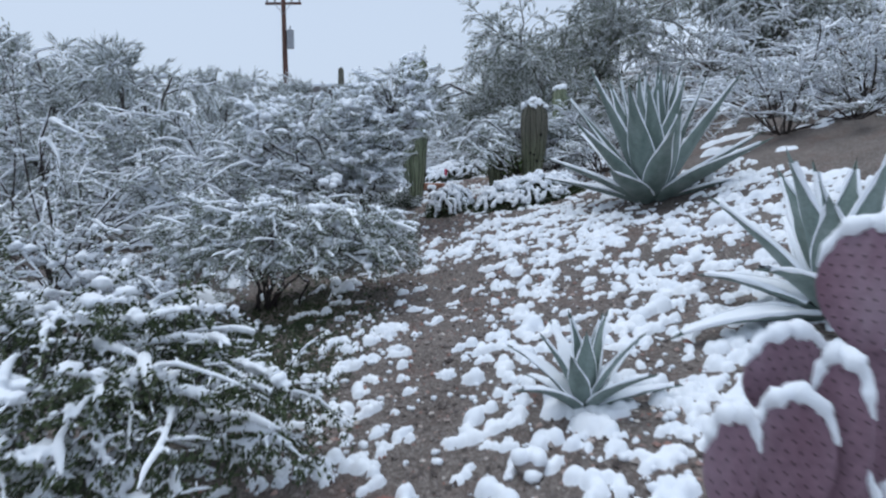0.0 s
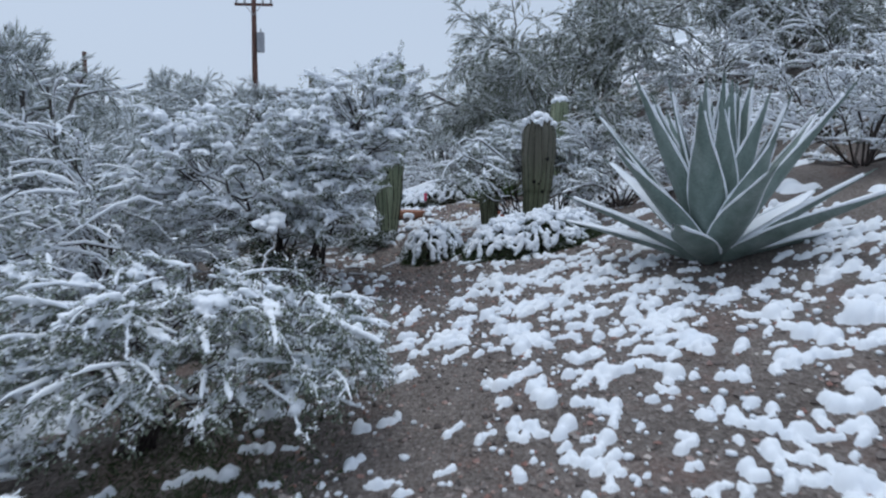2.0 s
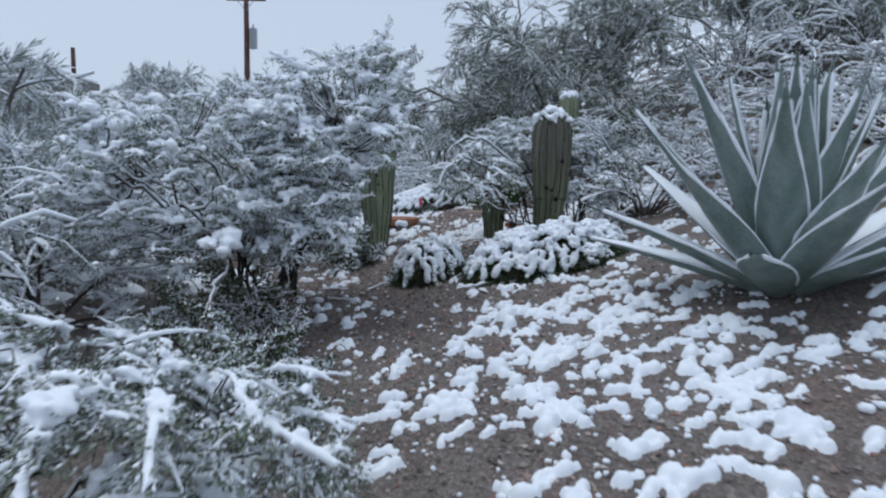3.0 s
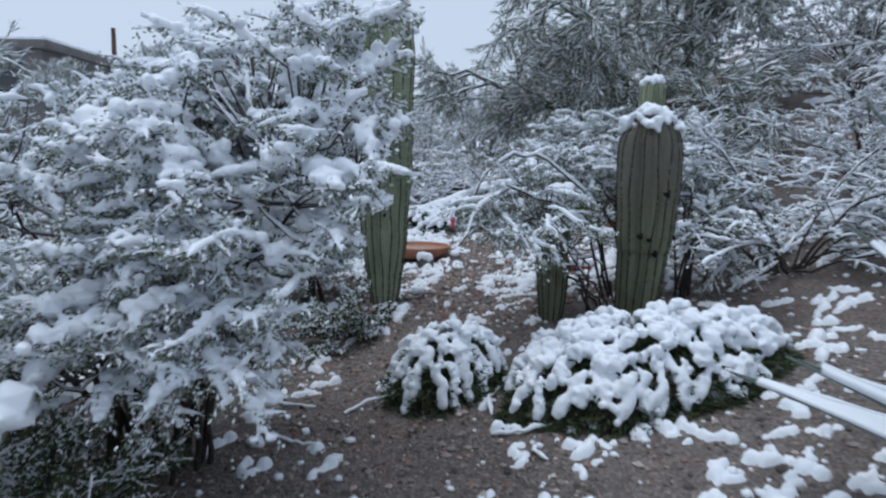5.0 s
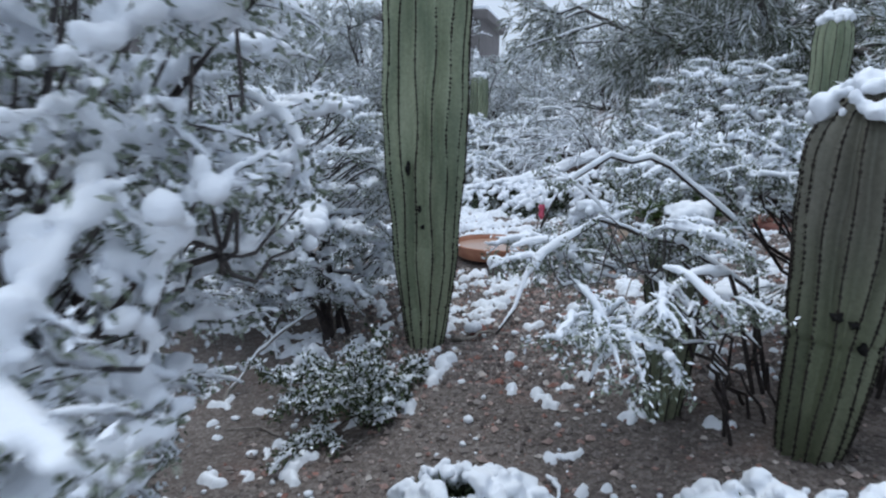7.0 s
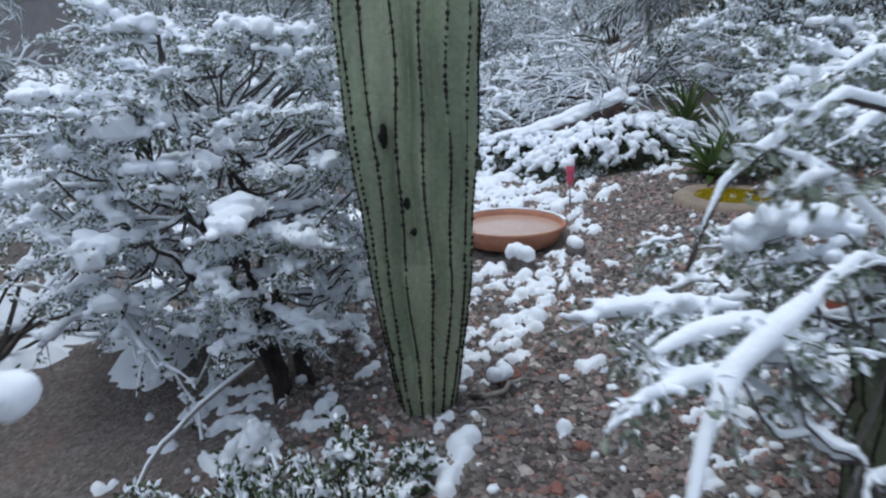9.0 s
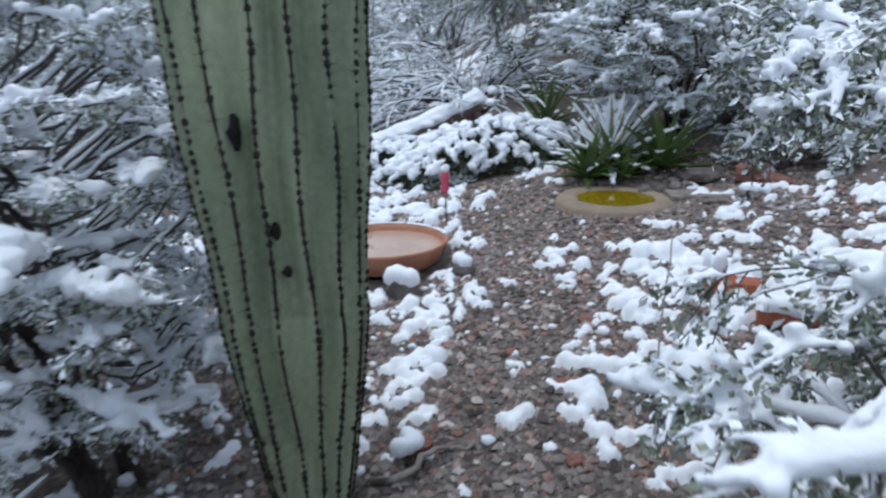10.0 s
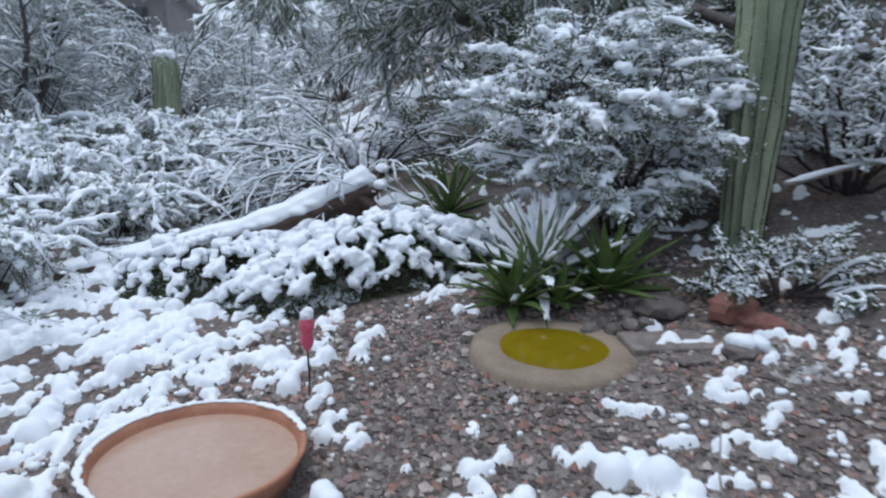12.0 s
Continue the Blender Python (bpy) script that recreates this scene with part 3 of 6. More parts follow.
def snow_layer(name, x0, x1, y0, y1, res, per_m2, r_mean, tall, seed, share, label):
    """Lumps of snow lying on the stones: short winding chains of puffy caps that run together where they are dense."""
    rng = np.random.default_rng(seed)
    gx, gy = np.arange(x0, x1, res), np.arange(y0, y1, res)
    nx, ny = len(gx), len(gy)
    n = int(per_m2 * (x1 - x0) * (y1 - y0) / 4)
    cx, cy = rng.uniform(x0, x1, n), rng.uniform(y0, y1, n)
    k = 0.033 / r_mean
    patchy = 0.5 + 0.5 * np.sin(k * (10.1 * cx + 2.2 * np.sin(6.7 * cy))) * np.sin(k * (8.7 * cy + 1.9 * np.sin(7.3 * cx)))
    want = share(cx, cy)
    keep = rng.random(n) < want * (0.45 + 0.55 * patchy)
    cx, cy, want = cx[keep], cy[keep], want[keep]
    n = len(cx)
    links, big = rng.integers(1, 8, n), rng.lognormal(0, 0.22, n)
    way, lumps = rng.uniform(0, 2 * np.pi, n), []
    for step_no in range(7):
        on = links > step_no
        r = r_mean * big * rng.lognormal(0, 0.28, n) * (0.85 + 0.25 * want) * np.where(links < 3, 0.8, 1.0)
        lumps.append(np.stack([cx, cy, r], 1)[on])
        way = way + rng.normal(0, 0.8, n)
        cx, cy = cx + 1.25 * r * np.cos(way), cy + 1.25 * r * np.sin(way)
    soft = 0.10 * r_mean
    S = np.full((ny, nx), math.exp(-0.55 * r_mean / soft))
    for px, py, pr in np.concatenate(lumps):
        e = pr * 1.35
        i0, i1 = max(0, int((px - e - x0) / res)), min(nx, int((px + e - x0) / res) + 2)
        j0, j1 = max(0, int((py - e - y0) / res)), min(ny, int((py + e - y0) / res) + 2)
        if i1 <= i0 or j1 <= j0:
            continue
        q = ((gx[None, i0:i1] - px) ** 2 + (gy[j0:j1, None] - py) ** 2) / (pr * pr)
        h = np.where(q < 1, pr * np.sqrt(np.maximum(0, 1 - q)), -1.1 * pr * (q - 1))
        S[j0:j1, i0:i1] += np.exp(np.maximum(h, -0.55 * r_mean) / soft)
    X, Y = np.meshgrid(gx, gy)
    Z = soft * np.log(S)
    f = 1.5 / r_mean
    Z = Z + 0.12 * r_mean * np.sin(f * X + 3 * np.sin(f * 0.53 * Y)) * np.sin(f * 1.13 * Y + 3 * np.sin(f * 0.61 * X))
    on = Z > -0.12 * r_mean
    Z = tall / r_mean * Z
    cell = on[:-1, :-1] | on[1:, :-1] | on[:-1, 1:] | on[1:, 1:]
    jit = rng.normal(0, res * 0.06, (2, ny, nx))
    V = np.stack([X + jit[0], Y + jit[1], height(X, Y) + Z + rng.normal(0, 0.0008, (ny, nx))], -1).reshape(-1, 3)
    j, i = np.nonzero(cell)
    a = j * nx + i
    q = np.stack([a, a + 1, a + nx + 1, a + nx], -1)
    used, inv = np.unique(q, return_inverse=True)
    b = Build().add(V[used], inv.reshape(-1, 4))
    return tagged(part(name, b, SNOW), label, "snow", kind="stuff")


def wild_share(x, y):
    inner = (x > -1.7) & (x < 3.2) & (y > 0.8) & (y < 14.4)
    far = 0.55 + 0.25 * np.sin(0.9 * x + 0.7 * y) * np.sin(1.1 * y - 0.5 * x) - 0.6 * step(x, 2.9, 0.2) * step(y, 6.0, 0.4) - 0.4 * step(-1.4, x, 0.3) * step(8.5, y, 0.5) - 0.6 * step(x, 0.9, 0.2) * step(y, 13.5, 0.4) * step(17.0, y, 0.4)
    return np.where(inner, 0, clamp(far, 0.08, 1))


snow_layer("snow_patches", -1.7, 3.2, 0.8, 14.4, 0.0098, 640, 0.0195, 0.0235, 5, snow_share, "lumpy white snow melting off stony garden ground")
snow_layer("snow_drifts", -7, 8, -1.5, 20, 0.045, 70, 0.075, 0.05, 6, wild_share, "patchy white snow on rough desert ground")


def snow_crumbs():
    """Small scraps of melting snow between the lumps."""
    rng = np.random.default_rng(15)
    n = 9000
    x, y = rng.uniform(-1.2, 2.9, n), rng.uniform(1.6, 13.2, n)
    keep = rng.random(n) < 0.08 + 0.75 * clamp(snow_share(x, y), 0, 1)
    keep &= ((x - 1.0) ** 2 + (y - 12.02) ** 2 > 0.4 ** 2) & ((x + 0.27) ** 2 + (y - 11.62) ** 2 > 0.38 ** 2)
    x, y = x[keep], y[keep]
    S = 0.0095 * rng.lognormal(0, 0.4, (len(x), 1)) * rng.uniform(0.8, 1.3, (len(x), 3)) * np.array([1.15, 1.15, 0.8])
    b = blobs(Build(), np.stack([x, y, height(x, y) + S[:, 2] * 0.5], 1), S, rng, 1, 0.2)
    tagged(part("snow_crumbs", b, SNOW), "small scraps of melting snow on the gravel", "snow", kind="stuff")


snow_crumbs()


def scatter_gravel():
    """Loose pebbles on the path and between the snow."""
    rng = np.random.default_rng(11)
    n = 70000
    y = rng.uniform(1.4, 12.8, n)
    y = np.where(rng.random(n) < 0.5, rng.uniform(9.5, 12.7, n), y)
    x = rng.uniform(-1.0, 2.1, n)
    near = np.interp(y, PATH_Y, PATH_X)
    keep = (rng.random(n) < np.where(np.abs(x - near) < 0.7, 1.0, 0.5))
    keep &= ((x - 1.0) ** 2 + (y - 12.02) ** 2 > 0.34 ** 2) & ((x + 0.27) ** 2 + (y - 11.62) ** 2 > 0.33 ** 2)
    x, y = x[keep], y[keep]
    r = np.minimum(0.0072 * rng.lognormal(0, 0.5, len(x)) * np.interp(y, [6, 9.5], [1.0, 1.3]), 0.021)
    S = r[:, None] * rng.uniform(0.7, 1.3, (len(x), 3)) * np.array([1, 1, 0.7])
    b = blobs(Build(), np.stack([x, y, height(x, y) + S[:, 2] * 0.35], 1), S, rng, 0, 0.3)
    tagged(part("gravel", b, GRAVEL, smooth=False), "loose brown and grey pebbles on the trodden path", "gravel", kind="stuff")


scatter_gravel()


def verge_grass():
    """Short olive grass and litter on the verge under the shrubs beside the path."""
    rng = np.random.default_rng(18)
    n = 16000
    x, y = rng.normal(-0.98, 0.34, n), rng.normal(3.9, 0.95, n)
    clumpy = 0.5 + 0.5 * np.sin(9 * x + 2 * np.sin(5 * y)) * np.sin(8 * y + 2 * np.sin(6 * x))
    keep = (rng.random(n) < 0.25 + 0.75 * clumpy) & (x < np.interp(y, PATH_Y, PATH_X) - 0.42)
    C = np.stack([x[keep], y[keep], height(x[keep], y[keep]) - 0.002], 1)
    D = rng.normal(0, 0.7, C.shape) * [1, 1, 0] + [0, 0, 0.6]
    b = leaves(Build(), C, D, rng.uniform(0.02, 0.05, len(C)), 0.004, rng)
    tagged(part("verge_grass", b, LEAF, smooth=False), "short olive grass and litter beside the path", "grass", kind="stuff")


verge_grass()


# ---------------------------------------------------------------- cacti
def saguaro(x, y, H, radii, ribs, seed, label, mat=SAGUARO, lean=(0, 0), cap=1.0, scars=(), z=None, fine=True, name="saguaro_cactus", rings=()):
    """A ribbed column with rows of dark spine cushions on its ribs, and snow on its crown."""
    rng = np.random.default_rng(seed)
    z0 = (hz(x, y) if z is None else z) - 0.02
    ob = thing(name, x, y, label, "saguaro cactus", "saguaros in the garden", z0)
    R = max(r for _, r in radii)
    us = np.concatenate([np.linspace(0, 1 - 0.8 * R / H, 46 if fine else 16), 1 - 0.8 * R / H * (1 - np.sin(np.linspace(0.12, 1.57, 9)))])
    for at, _ in rings:
        us = np.concatenate([us, at + np.linspace(-0.03, 0.03, 9) / H])
    us = np.unique(us)
    rr = np.interp(us, [a for a, _ in radii], [b for _, b in radii])
    top = 1 - 0.8 * R / H
    rr = np.where(us > top, rr * np.sqrt(np.maximum(0.0004, 1 - ((us - top) / (1 - top)) ** 2)), rr)
    m = ribs * (10 if fine else 6)
    a = np.arange(m) * 2 * np.pi / m
    wave = rng.uniform(-1, 1, (3, 2))
    sway = lambda u: np.stack([lean[0] * u + 0.008 * np.sin(u * 5 + wave[0, 0] * 3), lean[1] * u + 0.008 * np.sin(u * 4 + wave[0, 1] * 3)], -1)
    crest = 1 - np.abs(np.sin(a * ribs / 2))
    ring = 0.79 + 0.23 * crest ** 0.8
    pinch = 1 + 0.012 * np.sin(us * 31 + 1) + 0.012 * np.sin(us * 17)
    for at, deep in rings:
        pinch = pinch * (1 - deep * np.exp(-((us - at) * H / 0.011) ** 2))
    rad = (rr * pinch)[:, None] * ring[None]
    rad *= 1 + 0.012 * np.sin(a[None] * 3 + us[:, None] * 6)
    s = sway(us)
    twist = lambda u, t: 0.035 * np.sin(u * H * 5.5 + 3 * np.sin(2 * t) + wave[1, 0] * 3) + 0.02 * np.sin(u * H * 13 + 5 * t)
    aa = a[None] + twist(us[:, None], a[None])
    V = np.stack([x + s[:, 0:1] + rad * np.cos(aa), y + s[:, 1:2] + rad * np.sin(aa), np.repeat((z0 + us * H)[:, None], m, 1)], -1)
    n = len(us)
    i, j = np.meshgrid(np.arange(n - 1), np.arange(m), indexing="ij")
    p, q = i * m + j, i * m + (j + 1) % m
    part("column", Build().add(V, np.stack([p, q, q + m, p + m], -1)), mat, ob)
    gap = 0.0205 if fine else 0.05
    k = int(H * 0.97 / gap)
    u = (np.arange(k)[None] + rng.uniform(-0.16, 0.16, (ribs, k))) * gap / H + 0.02
    ok = rng.random(u.shape) < 0.93
    th = np.repeat((np.arange(ribs) * 2 * np.pi / ribs)[:, None], k, 1)
    u, th = u[ok], th[ok]
    th = th + twist(u, th)
    r = np.interp(u, us, rr * pinch) * 1.008
    s = sway(u)
    C = np.stack([x + s[:, 0] + r * np.cos(th), y + s[:, 1] + r * np.sin(th), z0 + u * H], 1)
    size = min(R, 0.2) * 0.030 * rng.uniform(0.75, 1.25, (len(u), 1))
    cush = blobs(Build(), C, size * np.array([1, 1, 1.35]), rng, 1, 0.3)
    out = np.stack([np.cos(th), np.sin(th), np.zeros(len(th))], 1)
    uu = np.linspace(0.01, 0.97, 60)
    ra = np.interp(uu, us, rr * pinch) * 1.013
    ss = sway(uu)
    for t in np.arange(ribs) * 2 * np.pi / ribs:
        tt = t + twist(uu, t)
        line = np.stack([x + ss[:, 0] + ra * np.cos(tt), y + ss[:, 1] + ra * np.sin(tt), z0 + uu * H], 1)
        tubes(cush, line[None], np.full((1, 60), 0.0030) * rng.uniform(0.5, 1.3, (1, 60)), 4)
    if fine:
        rep = np.repeat(np.arange(len(u)), 2)
        d = out[rep] + rng.normal(0, 0.75, (len(rep), 3))
        L = rng.uniform(0.010, 0.024, len(rep))[:, None]
        tubes(cush, np.stack([C[rep], C[rep] + unit(d) * L], 1), np.tile([[0.0009, 0.0003]], (len(rep), 1)), 3)
    tagged(part("spine_cover", cush, SPINE, ob, "rows of dark spine cushions"), kind="stuff")
    for az, zz, w, hgt in scars:
        b, uu = Build(), (zz - z0) / H
        r = float(np.interp(uu, us, rr * pinch)) * 0.965
        s = sway(np.array([uu]))[0]
        kk = 7
        ang, up = az + w * np.sin(np.arange(kk) * 1.7) * 0.6, zz + np.linspace(-1, 1, kk) * hgt
        c = np.stack([x + s[0] + r * np.cos(ang), y + s[1] + r * np.sin(ang), up], 1)
        tubes(b, c[None], (0.008 + 0.3 * w * np.abs(np.cos(np.arange(kk) * 1.1)))[None] * np.array([0.4, 0.8, 1, 1.1, 1, 0.8, 0.4]), 7, 1.0, True)
        part("scar", b, SCAR, ob, "black healed scar")
    if cap:
        b = Build()
        s = sway(np.array([1.0]))[0]
        kk = 110
        qa, qr = rng.uniform(0, 6.283, kk), np.sqrt(rng.random(kk)) * R * 1.08 * cap
        fall = np.where(rng.random(kk) < 0.25, rng.uniform(0, 0.5, kk), 0) * np.maximum(0, qr - 0.6 * R)
        C = np.stack([x + s[0] + qr * np.cos(qa), y + s[1] + qr * np.sin(qa), z0 + H - 0.34 * qr - 0.5 * np.maximum(0, qr - 0.5 * R) - 2.2 * fall + R * rng.uniform(0, 0.22, kk)], 1)
        blobs(b, C, R * rng.lognormal(-2.15, 0.35, (kk, 1)) * rng.uniform(0.8, 1.25, (kk, 3)), rng, 2, 0.2)
        merge_snow(part("snow", b, SNOW, ob, "white snow cap on the crown"), 0.008, 2)
    return ob


saguaro(-0.417, 9.97, 2.16, [(0, 0.088), (0.03, 0.102), (0.13, 0.136), (0.15, 0.142), (0.256, 0.172), (0.33, 0.18), (0.477, 0.203), (0.6, 0.215), (0.85, 0.214), (1, 0.19)], 16, 21,
        "tall green ribbed saguaro beside the path, snow on top", rings=((0.115, 0.06), (0.27, 0.03), (0.42, 0.02)), scars=[(-1.78, 1.93, 0.02, 0.035), (-1.5, 1.73, 0.008, 0.018), (-1.42, 1.64, 0.01, 0.012)], cap=0.9)
saguaro(1.2, 8.98, 1.23, [(0, 0.10), (0.1, 0.12), (0.3, 0.14), (0.5, 0.165), (0.7, 0.182), (0.85, 0.172), (1, 0.135)], 16, 22,
        "short weathered saguaro with snow on its crown behind mounds", SAGUARO_OLD, (0.05, 0.0), 0.85, [(-1.95, 1.62, 0.05, 0.012), (-1.15, 1.86, 0.05, 0.02), (-1.62, 1.6, 0.04, 0.008), (-1.3, 1.52, 0.03, 0.02)], rings=((0.345, 0.07),))
saguaro(0.735, 9.27, 0.86, [(0, 0.065), (0.2, 0.088), (0.42, 0.106), (0.5, 0.095), (0.62, 0.112), (1, 0.10)], 13, 23,
        "small dark saguaro half hidden under snowy arching branches", SAGUARO_OLD, (0.03, 0.02), 0.7, rings=((0.5, 0.06),))
saguaro(2.2, 12.58, 1.45, [(0, 0.10), (0.2, 0.115), (0.5, 0.135), (0.85, 0.145), (1, 0.13)], 14, 24,
        "green saguaro standing among snowy shrubs behind the basin", SAGUARO, (0.02, 0.0), 0.8)
saguaro(-1.75, 19.9, 1.35, [(0, 0.14), (0.5, 0.19), (1, 0.17)], 12, 25, "far small saguaro among snowy brush", SAGUARO, fine=False, cap=0.6)
saguaro(-4.17, 28.0, 3.95, [(0, 0.12), (0.6, 0.14), (1, 0.11)], 12, 26, "far slender saguaro standing before a house", SAGUARO_OLD, fine=False, cap=0.5)


def agave_leaf(owner, c, az, e0, length, width, bend, rng, mat, snow=True, gutter=0.35, name="leaf", flat_limit=0.95, rim=0.11):
    """One thick, hollowed, pointed leaf with snow in its hollow or along its margins."""
    n, m = 13, 7
    u = np.linspace(0, 1, n)
    el = e0 - bend * u ** 1.5
    ds = length / (n - 1)
    hor, ver = np.concatenate([[0], np.cumsum(np.cos(el[:-1]) * ds)]), np.concatenate([[0], np.cumsum(np.sin(el[:-1]) * ds)])
    side_bend = rng.normal(0, 0.05) * length * u ** 2
    dx, dy = math.cos(az), math.sin(az)
    P = np.stack([c[0] + dx * hor - dy * side_bend, c[1] + dy * hor + dx * side_bend, c[2] + ver], 1)
    S = np.array([-dy, dx, 0.0])
    N = np.stack([-np.sin(el) * dx, -np.sin(el) * dy, np.cos(el)], 1)
    w = width * (0.60 + 0.40 * np.sin(np.pi * np.minimum(u / 0.8, 1))) * (1 - u ** 2.6) + 0.002
    v = np.linspace(-1, 1, m)
    cup = gutter * (1 - 0.4 * u)
    top = P[:, None] + S * (w[:, None] * v)[..., None] + N[:, None] * ((w * cup)[:, None] * v ** 2)[..., None]
    fat = width * 0.22 * (1 - u) ** 0.7 + 0.003
    low = top - N[:, None] * (fat[:, None] * (1 - 0.9 * v ** 2))[..., None] - N[:, None] * 0.003
    V = np.concatenate([top.reshape(-1, 3), low.reshape(-1, 3)])
    i, j = np.meshgrid(np.arange(n - 1), np.arange(m - 1), indexing="ij")
    a = (i * m + j).ravel()
    q = np.concatenate([np.stack([a, a + 1, a + m + 1, a + m], -1), np.stack([a, a + m, a + m + 1, a + 1], -1) + n * m])
    k = np.arange(n - 1)
    off = n * m
    for col, flip in ((0, False), (m - 1, True)):
        e = np.stack([k * m + col, (k + 1) * m + col, (k + 1) * m + col + off, k * m + col + off], -1)
        q = np.concatenate([q, e[:, ::-1] if flip else e])
    leaf = part(name, Build().add(V, q), mat, owner)
    tip = Build()
    tubes(tip, np.stack([P[-2:-1], P[-1:] + (P[-1:] - P[-2:-1]) * 0.35], 1), [[0.004, 0.0008]], 4)
    part("tip_spine", tip, SPINE, leaf)
    if snow:
        s = Build()
        mean = float(el[n // 2])
        if abs(mean) < flat_limit:
            rows = slice(1, n - 1)
            vv = np.linspace(-0.9, 0.9, 5)
            uu = u[rows]
            th = np.minimum(0.024, width * (0.55 if rim < 0.2 else 1.0)) * (0.6 + 0.5 * rng.random((len(uu), 5))) * (1 - np.abs(vv) ** 2.5)[None] * (1 - 0.5 * uu)[:, None]
            base = P[rows, None] + S * (w[rows, None] * vv)[..., None] + N[rows, None] * ((w * cup)[rows, None] * vv ** 2)[..., None]
            up = base + N[rows, None] * 0.003 + np.array([0, 0, 1.0]) * th[..., None]
            r = len(uu)
            i, j = np.meshgrid(np.arange(r - 1), np.arange(4), indexing="ij")
            a = (i * 5 + j).ravel()
            s.add(up, np.stack([a, a + 1, a + 6, a + 5], -1))
        for sign in (-1, 1):
            E = top[1:-1, m - 1 if sign > 0 else 0] + np.array([0, 0, 0.002])
            tubes(s, E[None], (np.full((1, n - 2), min(0.0115, width * rim)) * rng.uniform(0.5, 1.5, (1, n - 2))), 5)
        part("snow", s, SNOW, leaf, "snow along the leaf")
    return leaf


def agave(x, y, seed, count, length, width, label, mat=AGAVE, group="blue agaves", name="agave", inner=1.5, outer=0.25, snow=True, bend=0.35, lift_z=0.0, gutter=0.35, power=1.0, full=0.95, rim=0.11, curl=0.25):
    rng = np.random.default_rng(seed)
    ob = thing(name, x, y, label, "agave", group)
    z = hz(x, y)
    for k in range(count):
        f = k / (count - 1)
        az = k * 2.39996 + rng.uniform(-0.2, 0.2)
        e0 = inner + (outer - inner) * f ** power + rng.uniform(-0.08, 0.08)
        c = np.array([x + math.cos(az) * width * (0.25 + 0.6 * f), y + math.sin(az) * width * (0.25 + 0.6 * f), z + lift_z + 0.10 * length * (1 - f)])
        agave_leaf(ob, c, az, e0, length * rng.uniform(0.82, 1.08) * (0.9 + 0.12 * math.sin(3 * f)), width * rng.uniform(0.85, 1.1), (bend + curl * f) * rng.uniform(0.3, 1.3), rng, mat, snow, gutter, flat_limit=full, rim=rim)
    return ob


agave(2.05, 6.5, 31, 36, 1.25, 0.13, "large blue-green agave with snow-edged leaves on bare soil", inner=1.48, power=1.6, outer=0.24, bend=-0.10, curl=0.22, rim=0.07, full=0.7)
agave(1.8, 2.95, 32, 18, 0.76, 0.10, "blue-green agave with long snow-laden lower leaves", outer=0.08, power=1.2)
agave(0.56, 2.56, 33, 15, 0.37, 0.042, "small blue-green agave in snow by the path", outer=0.45)


def prickly_pear(x, y):
    """A clump of flat purple pads, each with its dots and its rim of snow."""
    rng = np.random.default_rng(41)
    ob = thing("prickly_pear", x, y, "purple prickly pear with snow on its pads", "prickly pear")
    z = hz(x, y)
    spec = [  # centre x, y, z, half width, half height, facing degrees, lean
        (0.462, 1.02, 0.83, 0.044, 0.095, -8, 0.02), (0.577, 1.05, 0.83, 0.066, 0.115, -22, 0.05), (0.755, 1.15, 1.10, 0.088, 0.115, -40, -0.05),
        (0.615, 1.16, 0.94, 0.085, 0.085, 10, 0.10), (0.655, 1.05, 0.87, 0.05, 0.14, -55, 0.04), (0.53, 1.10, 0.64, 0.085, 0.14, 5, 0.0),
        (0.68, 1.12, 0.66, 0.09, 0.15, -25, 0.0), (0.64, 1.14, 0.38, 0.10, 0.15, 0, 0.0), (0.79, 1.18, 0.86, 0.085, 0.14, -20, 0.0), (0.78, 1.20, 0.60, 0.09, 0.15, 15, 0.0)]
    for px, py, pz, hw, hh, face, tilt in spec:
        v, f = BALLS[3]
        k = 1 - 0.22 * np.clip(-v[:, 2], 0, 1) ** 1.5
        w = np.stack([v[:, 0] * hw * k, v[:, 1] * 0.013, v[:, 2] * hh], 1)
        m = Matrix.Translation((px, py, pz)) @ Matrix.Rotation(radians(face), 4, "Z") @ Matrix.Rotation(tilt, 4, "X")
        turn = np.array(m.to_3x3())
        at = np.array(m.translation)
        pad = part("pad", Build().add(w @ turn.T + at, None, f), PAD, ob)
        d = Build()
        gx, gz = np.meshgrid(np.arange(-5, 6), np.arange(-8, 9))
        gx = gx + 0.5 * (gz % 2)
        gx, gz = gx.ravel() * 0.021, gz.ravel() * 0.019
        inside = (gx / hw) ** 2 + (gz / hh) ** 2 < 0.86
        gx, gz = gx[inside], gz[inside]
        yy = 0.013 * np.sqrt(np.maximum(0, 1 - (gx / hw) ** 2 - (gz / hh) ** 2))
        for s in (-1, 1):
            L = np.stack([gx, s * yy, gz], 1)
            blobs(d, L @ turn.T + at, np.full((len(gx), 3), 0.0024), rng, 1, 0.2)
        part("dots", d, SPINE, pad, "dark spine dots")
        s = Build()
        th = np.linspace(0.3, np.pi - 0.25, 30)
        L = np.stack([np.cos(th) * hw * 0.99, 0.004 * np.sin(th * 9), np.sin(th) * hh * 0.99 + 0.004], 1)
        thick = (0.002 + 0.015 * np.sin(th) ** 1.5) * (1 + 0.22 * np.sin(th * 11 + px * 40) + 0.12 * np.sin(th * 23))
        tubes(s, (L @ turn.T + at)[None], thick[None], 9)
        part("snow", s, SNOW, pad, "thick snow along the pad's rim")
    return ob


prickly_pear(0.66, 1.12)


